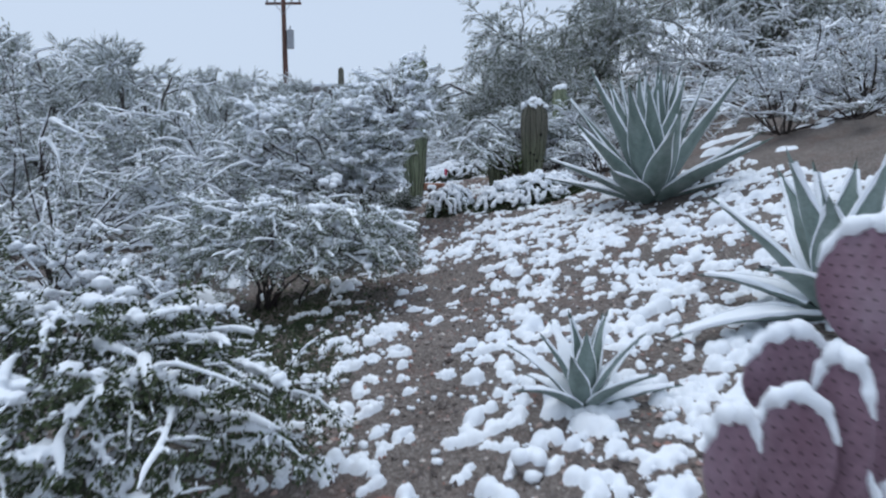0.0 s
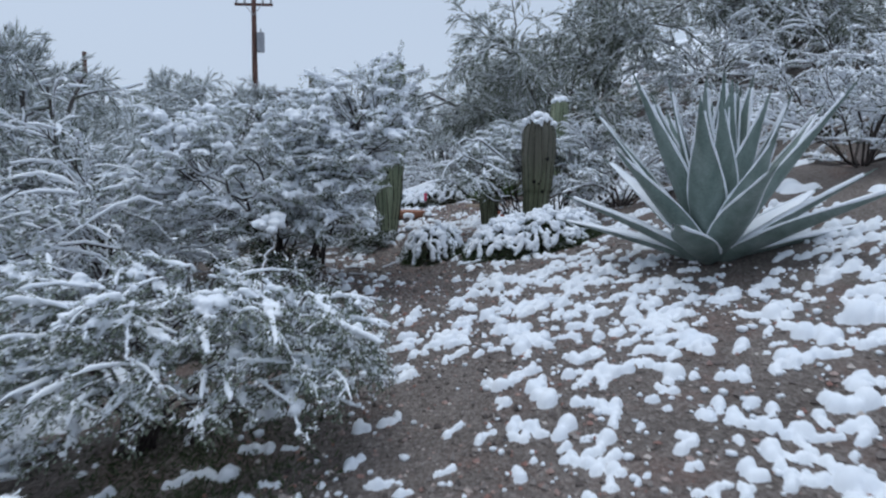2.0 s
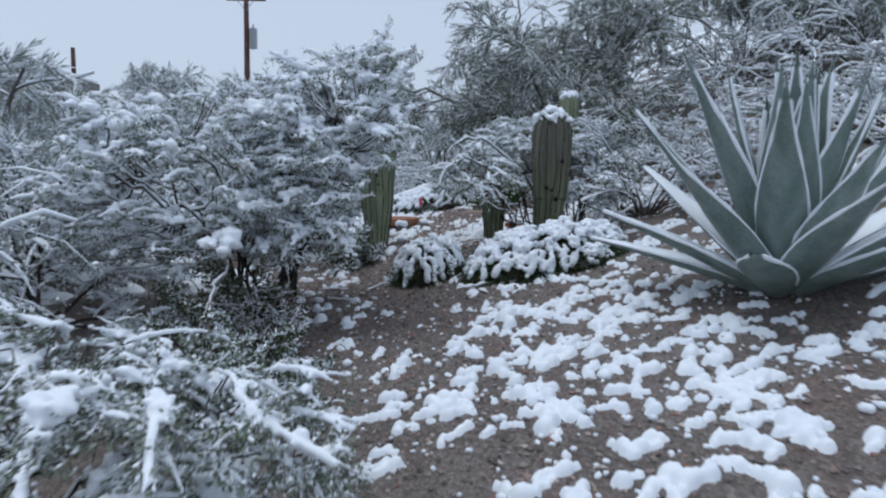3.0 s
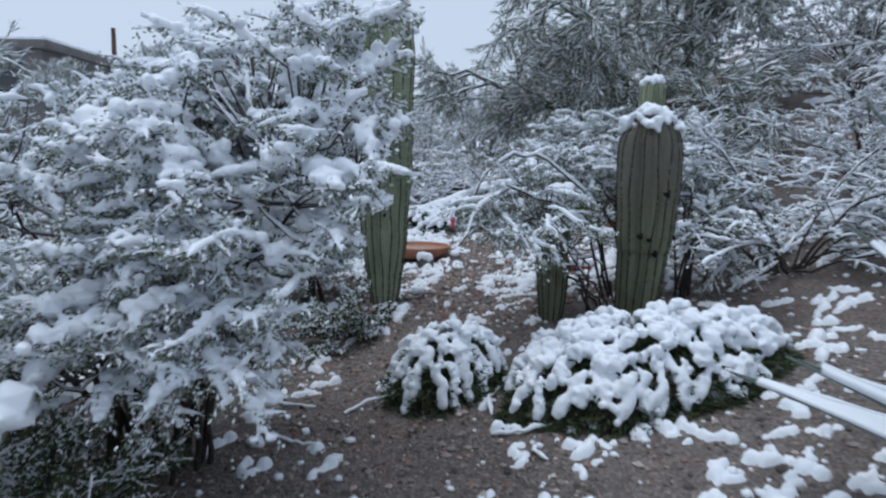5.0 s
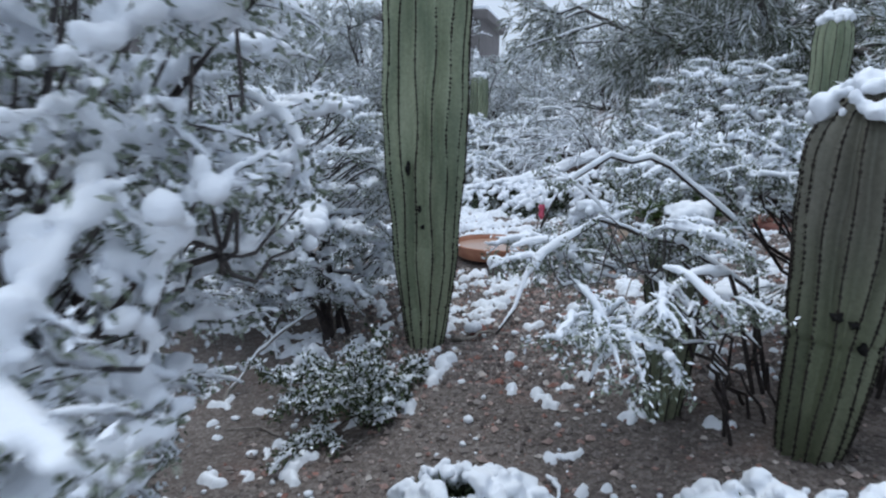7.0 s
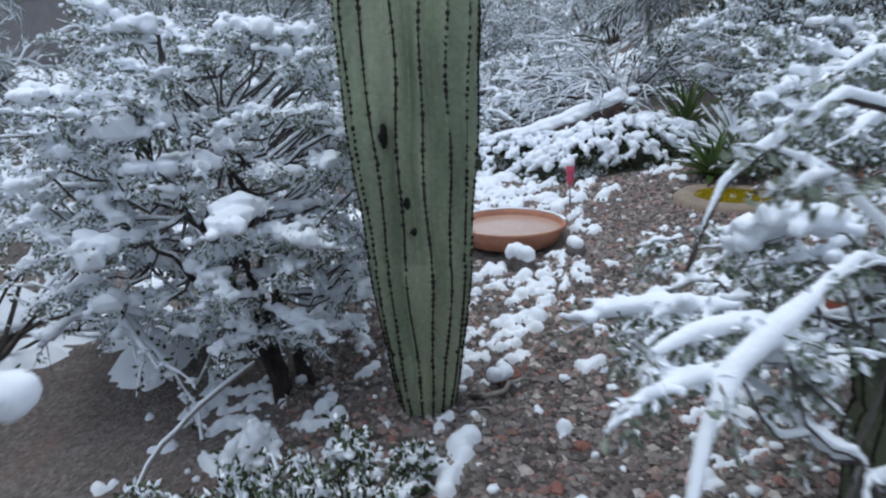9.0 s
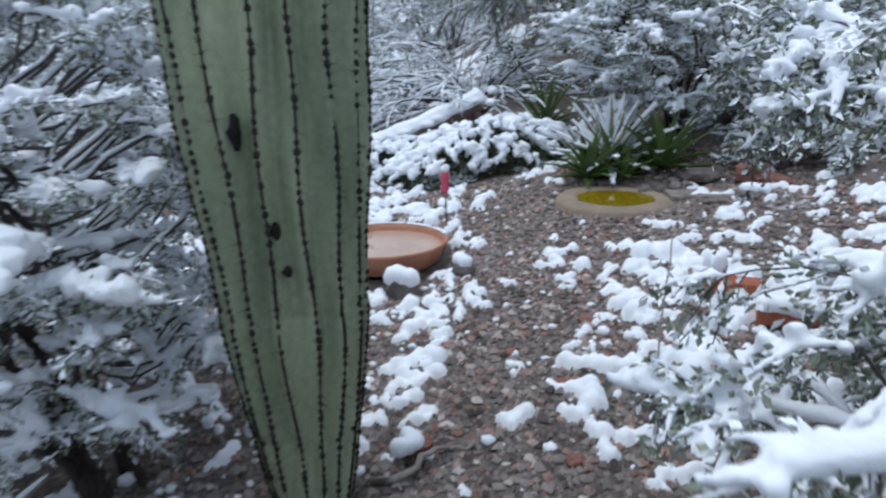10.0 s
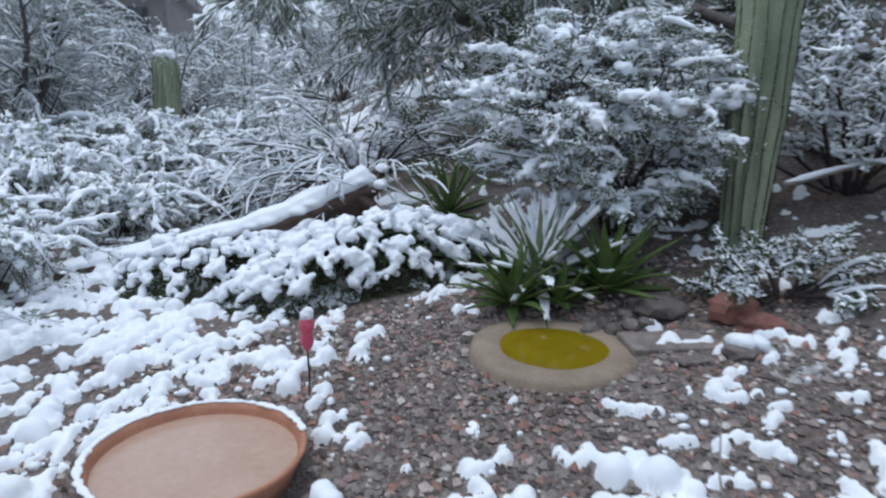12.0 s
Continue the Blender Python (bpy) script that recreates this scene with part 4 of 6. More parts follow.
# ---------------------------------------------------------------- low snowy mounds
def mound_bush(x, y, rx, ry, H, seed, label, fingers=150, thick=0.021, name="mound_bush", leafy=2600, turn=0.0):
    """A low rounded bush whose drooping shoots carry fingers of snow."""
    rng = np.random.default_rng(seed)
    ob = thing(name, x, y, label, "bush", "snow-covered low bushes")
    z = hz(x, y)
    az = np.arange(fingers) * 2.39996 + rng.uniform(-0.15, 0.15, fingers)
    f0 = np.sqrt((np.arange(fingers) + 0.5) / fingers) * 0.88
    c, s = math.cos(turn), math.sin(turn)

    def dome(f, a):
        lx, ly = rx * f * np.cos(a), ry * f * np.sin(a)
        bump = 1 + 0.10 * np.sin(a * 3 + seed) + 0.06 * np.sin(a * 7 + seed)
        gx, gy = x + c * lx * bump - s * ly * bump, y + s * lx * bump + c * ly * bump
        return np.stack([gx, gy, height(gx, gy) + H * np.maximum(0, 1 - np.clip(f, 0, 1) ** 2.4) ** 0.7], -1)

    t = np.linspace(0, 1, 6)
    F = f0[:, None] + t[None] * rng.uniform(0.7, 1.25, (fingers, 1)) * 4.6 * thick / (rx + ry)
    A = az[:, None] + rng.normal(0, 0.03, (fingers, 6)).cumsum(1)
    P = dome(F, A) + rng.normal(0, 0.005, (fingers, 6, 3))
    P[..., 2] += rng.normal(0.01, 0.022, (fingers, 1))
    P[..., 2] = np.maximum(P[..., 2], height(P[..., 0], P[..., 1]) + 0.5 * thick)
    R = thick * rng.lognormal(0, 0.2, (fingers, 1)) * rng.uniform(0.85, 1.15, (fingers, 6)) * np.array([0.45, 0.8, 1.0, 1.15, 1.1, 0.7])
    sn = tubes(Build(), P, R, 7, 0.9, True)
    C = P[:, 1:].reshape(-1, 3)
    C = C[rng.random(len(C)) < 0.5]
    C = C + rng.normal(0, 0.55 * thick, C.shape)
    blobs(sn, C, thick * rng.uniform(0.4, 0.85, (len(C), 1)) * np.ones(3), rng, 1, 0.15)
    merge_snow(part("snow", sn, SNOW, ob, "fingers of snow"), 0.0065, 2)
    fl = Build()
    ff, aa = np.sqrt(rng.random(leafy)) * 1.0, rng.uniform(0, 6.283, leafy)
    C = dome(ff, aa) - np.array([0, 0, 1.0]) * rng.uniform(0.025, 0.12, (leafy, 1))
    C[:, 2] = np.maximum(C[:, 2], height(C[:, 0], C[:, 1]) + 0.008)
    out = np.stack([np.cos(aa), np.sin(aa), rng.uniform(-0.6, 0.5, leafy)], 1)
    leaves(fl, C, out + rng.normal(0, 0.35, (leafy, 3)), rng.uniform(0.04, 0.08, leafy), 0.006, rng)
    part("foliage", fl, LEAF, ob, smooth=False)
    n = 26
    a2 = rng.uniform(0, 6.283, n)
    root = np.tile([[x, y, z - 0.02]], (n, 1))
    shoots = np.stack([root, (root + dome(np.full(n, 0.45), a2)) / 2 + np.array([0, 0, H * 0.15]), dome(np.full(n, 0.8), a2)], 1)
    for k in range(n):
        part("stem", tubes(Build(), shoots[k:k + 1], [[0.007, 0.005, 0.002]], 4), BARK, ob)
    return ob


mound_bush(0.08, 8.36, 0.29, 0.24, 0.30, 51, "small rounded bush with fingers of snow beside the path", 100, 0.024, leafy=3600)
mound_bush(0.98, 8.14, 0.64, 0.40, 0.31, 52, "broad low bush with heavy fingers of snow", 270, 0.027, leafy=9000)
mound_bush(-0.42, 13.5, 0.55, 0.25, 0.24, 57, "low bush buried in snow beside the log", 110, 0.026, leafy=2500)
mound_bush(0.35, 13.15, 0.72, 0.32, 0.30, 53, "spreading snow-covered low bush in front of the log", 240, 0.027, leafy=6000)


# ---------------------------------------------------------------- shrubs
def shrub(x, y, label, group="", name="desert_shrub", category="shrub", **k):
    return shrub_parts(thing(name, x, y, label, category, group), x, y, **k)


shrub(-2.3, 4.1, "shrub flattened under heavy clumps of snow", H=0.8, R=0.7, seed=80, n0=15, n1=9, n2=8, droop=1.2, thick=0.016, clump=0.045, lumps=0.6, leafy=6)
shrub(-0.98, 6.25, "low spreading shrub under thin snow", H=0.36, R=0.5, seed=76, n0=16, n1=8, n2=7, droop=1.1, thick=0.007, clump=0.02, lumps=0.3, level=2, leafy=12, leaf_len=0.024, tilt=(0.3, 1.3))
shrub(-0.95, 6.95, "small dead brown shrub at the foot of the creosote", H=0.28, R=0.3, seed=78, frost=0.2, n0=14, n1=7, n2=5, droop=0.4, stem=0.006, thick=0.004, clump=0.012, lumps=0.2, leafy=3, leaf_len=0.018, mat_leaf=DRY, pale=True)
shrub(-1.3, 7.35, "dark leafy undergrowth round the creosote's stems", H=0.5, R=0.5, seed=87, frost=0.12, n0=16, n1=8, n2=6, droop=0.8, stem=0.006, thick=0.005, clump=0.016, lumps=0.12, leafy=10, leaf_len=0.024, low=0.7)
shrub(-2.7, 7.7, "creosote bush thick with snow behind another shrub", name="creosote_bush", H=1.5, R=1.2, seed=75, n0=16, n1=10, n2=8, droop=0.7, thick=0.017, clump=0.04, lumps=0.7, leafy=5, leaf_len=0.024, tilt=(0.15, 1.15), twig=0.6)
shrub(2.25, 9.35, "snowy shrub on the bank beside the short saguaro", H=0.85, R=0.85, seed=66, n0=14, n1=10, n2=8, droop=1.2, thick=0.013, clump=0.034, lumps=0.55, leafy=4)
shrub(2.8, 12.6, "tangled bare shrub dusted with snow behind the saguaro", H=0.8, R=0.9, seed=68, n0=16, n1=9, n2=7, droop=0.9, thick=0.014, clump=0.034, lumps=0.7, leafy=5, pale=True, frost=0.8)
shrub(1.98, 12.0, "small leafy shrub under snow beside red rocks", H=0.28, R=0.38, seed=69, n0=12, n1=6, n2=5, droop=1.2, thick=0.010, clump=0.02, lumps=0.6, leafy=8, leaf_len=0.02)
# two dark shrubs added in place of the palo verde's skirt of low twigs
shrub(1.95, 14.6, "dark olive shrub standing in for a palo verde's skirt", H=0.95, R=0.8, seed=88, frost=0.1, n0=15, n1=8, n2=7, droop=0.7, thick=0.006, clump=0.02, lumps=0.15, leafy=14, leaf_len=0.036)
shrub(3.1, 14.2, "snow-dusted olive shrub standing in for the tree's low skirt", H=0.9, R=0.8, seed=89, frost=0.15, n0=15, n1=8, n2=7, droop=0.8, thick=0.007, clump=0.024, lumps=0.2, leafy=12, leaf_len=0.034)
shrub(0.55, 15.3, "brushy shrub with pale arching bare branches in snow", H=1.0, R=1.5, seed=70, n0=26, n1=9, n2=6, droop=0.9, thick=0.010, clump=0.02, lumps=0.2, leafy=0, tilt=(0.5, 1.35), pale=True)


def laden_bush(x, y, label, crown, n, seed, stems=9, length=0.28, low_edge=-0.5, hollow=0.5, droop=1.7, thick=0.016, clump=0.036, pillows=0.6, leafy=14, leaf_len=0.018,
               stem=0.013, twigs=9, gap=0.22, low=0.30, floor=0.3, verge=None, mat_leaf=None, name="creosote_bush", limbs=(), wide=False, rise=0.3, frost=0.55, voxel=0.0062, turns=2):
    """A bush whose kinked stems carry flat drooping sprays of twigs, each under its own pillow of snow.
    crown: centre x, y, height over the ground, and half sizes."""
    rng = np.random.default_rng(seed)
    ob = thing(name, x, y, label, "shrub", "")
    z = hz(x, y)
    cx, cy, cu, rx, ry, rz = crown
    mid, half = np.array([cx, cy, z + cu]), np.array([rx, ry, rz])
    side = 1.0 if x > 0 else -1.0
    rule = dict(side=side, gap=gap, low=low, wide=wide, verge=verge, floor=floor)
    # where the sprays begin
    d = unit(rng.normal(0, 1, (n * 5, 3)))
    d = d[d[:, 2] > low_edge]
    Q = mid + d * half * (hollow + (1 - hollow) * rng.random((len(d), 1)) ** 0.6)
    out = unit((Q - mid) / half * [1, 1, 0] + 1e-6)
    way = out * 0.8 + rng.normal(0, 0.55, Q.shape) * [1, 1, 0.3] + [0, 0, rise]
    P1 = grow(Q, way, length * rng.uniform(0.6, 1.3, len(Q)), 7, droop, 0.12, rng)
    P1 = P1[~strays(P1, x, y, **rule).any(1)][:n]
    n = len(P1)
    # stems from the root into the crown
    t = unit(rng.normal(0, 1, (stems, 3)) * [1, 1, 0.35] + [0, 0, 0.6])
    goal = mid + t * half * rng.uniform(0.45, 0.8, (stems, 1))
    root = np.array([[x, y, z - 0.03]]) + rng.normal(0, 0.07, (stems, 3)) * [1, 1, 0]
    u = np.linspace(0, 1, 12)[None, :, None]
    knee = root + (goal - root) * [0.25, 0.25, 0.6]
    P0 = (1 - u) ** 2 * root[:, None] + 2 * u * (1 - u) * knee[:, None] + u ** 2 * goal[:, None]
    P0 = P0 + rng.normal(0, 0.026, P0.shape) * np.minimum(u * 3, 1)
    P0 = shorten(P0, strays(P0, x, y, side, gap, 0.15, wide, verge, -1.0))
    stems = len(P0)
    # a thin branch from the nearest stem to each spray
    S = P0[:, 4:].reshape(-1, 3)
    gap2 = np.linalg.norm((P1[:, None, 0] - S[None]) * [1, 1, 1.0], axis=-1) + 0.6 * np.maximum(0, S[None, :, 2] - P1[:, None, 0, 2])
    A, B = S[gap2.argmin(1)], P1[:, 0]
    v = np.linspace(0, 1, 5)[None, :, None]
    L = A[:, None] * (1 - v) + B[:, None] * v + rng.normal(0, 0.016, (n, 5, 3)) * np.sin(v * np.pi) - np.array([0, 0, 0.05]) * np.sin(v * np.pi)
    w2 = np.repeat(np.arange(n), twigs)
    c2, t2 = along(P1, w2, rng.uniform(0.05, 1.0, len(w2)))
    P2 = grow(c2, t2 * 0.7 + rng.normal(0, 0.65, c2.shape) * [1, 1, 0.4], length * rng.uniform(0.2, 0.5, len(w2)), 4, droop * 1.6, 0.14, rng)
    P2 = P2[~strays(P2, x, y, **rule).any(1)]
    taper = lambda m, k, p, q: np.linspace(p, q, k)[None].repeat(m, 0)
    for k in range(stems):
        part("stem", tubes(Build(), P0[k:k + 1], taper(1, 12, stem, stem * 0.45) * rng.uniform(0.8, 1.2), 7), BARK, ob)
    fine = tubes(Build(), L, taper(n, 5, stem * 0.42, stem * 0.28), 4)
    tubes(fine, P1, taper(n, 7, stem * 0.28, stem * 0.14), 4)
    tubes(fine, P2, taper(len(P2), 4, stem * 0.15, 0.001), 3)
    tagged(part("branching", fine, TWIG, ob), kind="stuff")
    w3 = np.repeat(np.arange(len(P2)), leafy)
    c3, t3 = along(P2, w3, rng.uniform(0.1, 1.0, len(w3)))
    f = leaves(Build(), c3 + rng.normal(0, leaf_len * 0.5, c3.shape) - [0, 0, leaf_len * 0.4], t3 * 0.5 + rng.normal(0, 0.6, c3.shape) - [0, 0, 0.25], leaf_len * rng.uniform(0.6, 1.4, len(c3)), leaf_len * 0.27, rng)
    tagged(part("foliage", f, mat_leaf or CREOSOTE, ob, smooth=False), kind="stuff")
    cold = rng.random(len(c3)) < frost
    c4, t4 = c3[cold], t3[cold]
    fr = leaves(Build(), c4 + rng.normal(0, leaf_len * 0.5, c4.shape) + [0, 0, leaf_len * 0.2], t4 * 0.6 + rng.normal(0, 0.5, c4.shape), leaf_len * rng.uniform(0.7, 1.5, len(c4)), leaf_len * 0.3, rng)
    tagged(part("frost", fr, SNOW, ob, "snow caught in the leaves", smooth=False), kind="stuff")
    s = Build()
    snow_on(s, P0[:, 5:], stem * 0.6, thick * 0.9, rng, 0.8, 6, True)
    snow_on(s, L, stem * 0.35, thick * 0.75, rng, 0.7, 5, True)
    snow_on(s, P1, stem * 0.2, thick, rng, 0.95, 6, True)
    snow_on(s, P2, stem * 0.1, thick * 0.48, rng, 0.75, 5, True)
    pick = np.flatnonzero(rng.random(n) < pillows)
    who = np.repeat(pick, 16)
    v = np.tile(np.linspace(0, 1, 16), len(pick))
    c, _ = along(P1, who, v)
    big = np.repeat(rng.lognormal(0, 0.3, len(pick)), 16)
    size = (clump * 0.5 * big * (0.5 + 0.6 * np.sin(np.clip(v, 0.04, 0.96) * np.pi)) * rng.uniform(0.5, 1.3, len(who)))[:, None] * rng.uniform(0.8, 1.25, (len(who), 3)) * [1.1, 1.1, 0.85]
    blobs(s, c + rng.normal(0, 0.8, c.shape) * size * [1, 1, 0.4] + [0, 0, 0.010], size, rng, 1, 0.2)
    for line in limbs:  # a heavier limb with its line of snow
        p = np.array(line, float)
        w = np.linspace(0, len(p) - 1, 16)
        q = np.stack([np.interp(w, np.arange(len(p)), p[:, k]) for k in range(3)], 1) + rng.normal(0, 0.006, (16, 3))
        part("limb", tubes(Build(), q[None], np.linspace(stem * 1.1, stem * 0.55, 16)[None], 8), BARK, ob)
        snow_on(s, q[None, 2:], stem * 0.7, thick * 1.15, rng, 2.0, 8, True)
    merge_snow(tagged(part("snow", s, SNOW, ob, "white snow on the sprays of twigs"), kind="stuff"), voxel, turns)
    return ob


def arching(x, y, label, seed, n, az, reach, top, tip, thick=0.012, clump=0.026, lumps=0.3, leafy=8, n1=16, n2=6, side=0.22, name="desert_shrub", mat_leaf=None, stem=0.009, voxel=0.0075, start=0.42, verge=None, rise=0.15, hang=2.4):
    """A shrub of long shoots that arch over under the snow and hang at their tips, fringed with short drooping twigs."""
    rng = np.random.default_rng(seed)
    ob = thing(name, x, y, label, "shrub", "")
    z = hz(x, y)
    a = az[0] + (az[1] - az[0]) * (np.arange(n) + rng.uniform(0.1, 0.9, n)) / n
    d = np.stack([np.cos(a), np.sin(a), np.zeros(n)], 1)
    L, T, E = rng.uniform(*reach, n)[:, None], rng.uniform(*top, n), rng.uniform(*tip, n)
    up = np.array([[0, 0, 1.0]])
    p0 = np.array([[x, y, z - 0.03]]) + rng.normal(0, 0.05, (n, 3)) * [1, 1, 0]
    end = p0 + d * L
    end[:, 2] = height(end[:, 0], end[:, 1]) + E
    k1 = p0 + d * L * rise + up * (T[:, None] * 1.1)
    k2 = p0 + d * L * 0.72 + up * (T[:, None] * 1.3)
    u = np.linspace(0, 1, 14)[None, :, None]
    P0 = (1 - u) ** 3 * p0[:, None] + 3 * u * (1 - u) ** 2 * k1[:, None] + 3 * u * u * (1 - u) * k2[:, None] + u ** 3 * end[:, None]
    P0 = P0 + rng.normal(0, 0.010, P0.shape) * np.linspace(0, 1, 14)[None, :, None]
    w1 = np.repeat(np.arange(n), n1)
    c1, t1 = along(P0, w1, rng.uniform(start, 1.0, len(w1)))
    P1 = lift(grow(c1, t1 * 0.8 + rng.normal(0, 0.5, c1.shape) * [1, 1, 0.5], side * rng.uniform(0.4, 1.3, len(w1)), 6, hang, 0.12, rng), x, y)
    w2 = np.repeat(np.arange(len(w1)), n2)
    c2, t2 = along(P1, w2, rng.uniform(0.15, 1.0, len(w2)))
    P2 = lift(grow(c2, t2 * 0.7 + rng.normal(0, 0.45, c2.shape), side * rng.uniform(0.2, 0.6, len(w2)), 4, hang, 0.12, rng), x, y)
    if verge:
        inside = lambda P: (P[..., 1] < verge[0] + verge[1] * P[..., 0]).all(1)
        P0 = shorten(P0, P0[..., 1] > verge[0] + verge[1] * P0[..., 0])
        P1, P2, n = P1[inside(P1)], P2[inside(P2)], len(P0)
        w1, w2 = np.arange(len(P1)), np.arange(len(P2))
    taper = lambda m, k, p, q: np.linspace(p, q, k)[None].repeat(m, 0)
    for k in range(n):
        part("stem", tubes(Build(), P0[k:k + 1], taper(1, 14, stem, stem * 0.35), 6), BARK, ob)
    fine = tubes(Build(), P1, taper(len(w1), 6, stem * 0.38, stem * 0.18), 4)
    tubes(fine, P2, taper(len(w2), 4, stem * 0.2, 0.001), 3)
    tagged(part("branching", fine, BARK, ob), kind="stuff")
    w3 = np.repeat(np.arange(len(w2)), leafy)
    c3, t3 = along(P2, w3, rng.uniform(0.1, 1.0, len(w3)))
    f = Build()
    leaves(f, c3 + rng.normal(0, 0.008, c3.shape), t3 * 0.6 + rng.normal(0, 0.6, c3.shape), 0.018 * rng.uniform(0.6, 1.4, len(c3)), 0.005, rng)
    tagged(part("foliage", f, mat_leaf or CREOSOTE, ob, smooth=False), kind="stuff")
    s = Build()
    snow_on(s, P0[:, 4:], stem * 0.5, thick * 1.35, rng, 2.0, 7, True)
    snow_on(s, P1, stem * 0.2, thick * 0.75, rng, 0.75, 5, True)
    snow_on(s, P2, stem * 0.1, thick * 0.42, rng, 0.45, 4, True)
    pick = np.flatnonzero(rng.random(len(w2)) < lumps)
    who = np.repeat(pick, 6)
    c, _ = along(P2, who, np.tile(np.linspace(0.0, 0.8, 6), len(pick)))
    size = clump * 0.42 * rng.uniform(0.5, 1.3, (len(who), 1)) * rng.uniform(0.8, 1.3, (len(who), 3)) * np.array([1.25, 1.25, 0.8])
    blobs(s, c + [0, 0, 0.008], size, rng, 1, 0.2)
    merge_snow(tagged(part("snow", s, SNOW, ob, "white snow along the shoots"), kind="stuff"), voxel)
    return ob


laden_bush(-1.25, 7.85, "large creosote bush with snow-laden sprays over dark stems", (-1.5, 7.7, 0.88, 1.0, 0.75, 0.68), 300, 63, stems=12, pillows=0.85, clump=0.041, floor=0.2, low=0.5, verge=(8.6, 0.1), wide=True, low_edge=-0.8)
laden_bush(-0.98, 7.8, "tall creosote with snowy branches reaching over the path", (-0.5, 7.6, 1.05, 0.62, 0.5, 0.78), 260, 84, stems=9, frost=0.75, pillows=0.85, floor=0.42, low=0.62, verge=(8.3, 0.1), clump=0.043, thick=0.017, gap=0.2, low_edge=-0.75,
           limbs=[[(-0.95, 7.8, 0.65), (-0.78, 7.85, 1.6), (-0.54, 7.91, 2.18), (-0.33, 7.75, 2.27), (-0.04, 7.5, 2.38)]])
laden_bush(-1.05, 10.12, "open leafy shrub with dark stems beside the saguaro", (-1.3, 10.3, 0.75, 0.66, 0.55, 0.68), 240, 64, frost=1.0, stems=8, stem=0.016, floor=0.06, low=0.6, gap=0.72, low_edge=-0.9, thick=0.013, clump=0.040, pillows=0.95, leafy=12, length=0.24)
laden_bush(-1.3, 2.3, "bent green shrub with thick snow on drooping branches", (-1.3, 2.3, 0.42, 0.64, 0.55, 0.44), 190, 61, stems=12, length=0.30, floor=0.05, low=0.35, gap=0.4, low_edge=-0.1, droop=2.0, thick=0.013, clump=0.042, pillows=0.32, leafy=20, leaf_len=0.022, mat_leaf=LEAF, name="desert_shrub", stem=0.010, frost=0.08)
laden_bush(-1.3, 4.9, "low mounded shrub bowed under snow by the path", (-1.1, 4.78, 0.42, 0.9, 0.42, 0.46), 260, 62, stems=12, length=0.28, floor=0.05, low=0.25, gap=0.3, low_edge=-0.1, droop=2.0, thick=0.012, clump=0.034, pillows=0.5, leafy=16, name="desert_shrub", stem=0.010, rise=0.15, frost=0.3)
laden_bush(1.06, 9.2, "arching shrub drooping with snow over the small saguaro", (0.52, 8.86, 0.46, 0.40, 0.42, 0.36), 44, 65, stems=8, length=0.25, hollow=0.75, low_edge=0.2, droop=2.2, thick=0.013, clump=0.026, pillows=0.6, leafy=16, stem=0.008, gap=0.3, low=0.14, floor=0.12, name="desert_shrub", rise=0.1, frost=0.45, voxel=0.005, turns=1,
           limbs=[[(1.08, 9.2, 1.2), (0.98, 9.12, 1.62), (0.7, 8.98, 1.80), (0.43, 8.85, 1.88), (0.26, 8.7, 1.78), (0.16, 8.5, 1.58)],
                  [(1.1, 9.22, 1.2), (1.0, 9.2, 1.75), (0.82, 9.15, 1.93), (0.64, 9.1, 2.06), (0.46, 9.05, 2.07), (0.32, 9.0, 1.98), (0.24, 8.95, 1.84)],
                  [(1.05, 9.18, 1.2), (0.9, 9.05, 1.68), (0.75, 8.8, 1.74), (0.56, 8.58, 1.64), (0.42, 8.45, 1.48)]])
laden_bush(1.6, 10.0, "umbrella-shaped shrub bowed down with clumps of snow", (1.1, 9.84, 0.74, 0.68, 0.32, 0.18), 165, 79, stems=9, length=0.26, low_edge=-0.3, droop=1.8, thick=0.013, clump=0.030, pillows=0.75, leafy=16, stem=0.010, gap=0.42, low=0.42, floor=0.5, verge=(9.42, 0.966), name="desert_shrub", rise=0.15, voxel=0.005, turns=1)
shrub(-0.46, 9.25, "low ferny plant of thin twigs dabbed with snow", name="ferny_plant", category="plant", H=0.24, R=0.42, seed=54, n0=20, n1=8, n2=6, droop=0.9, stem=0.005, thick=0.006, clump=0.022, lumps=0.35, leafy=9, leaf_len=0.024, tilt=(0.3, 1.35), level=2, gap=0.1, low=0.28)
arching(1.62, 9.42, "snowy arching twigs beside the short saguaro", 85, 9, (-1.2, 2.2), (0.3, 0.7), (0.45, 0.8), (0.25, 0.55), thick=0.011, clump=0.03, lumps=0.35, leafy=8, n1=12, n2=5)
laden_bush(1.78, 13.05, "leafy shrub with clumps of snow in front of the green saguaro", (1.64, 12.98, 0.60, 0.66, 0.45, 0.58), 260, 67, stems=9, length=0.24, low_edge=-0.9, thick=0.014, clump=0.042, pillows=0.85, leafy=16, gap=-9, low=-9, floor=0.05)

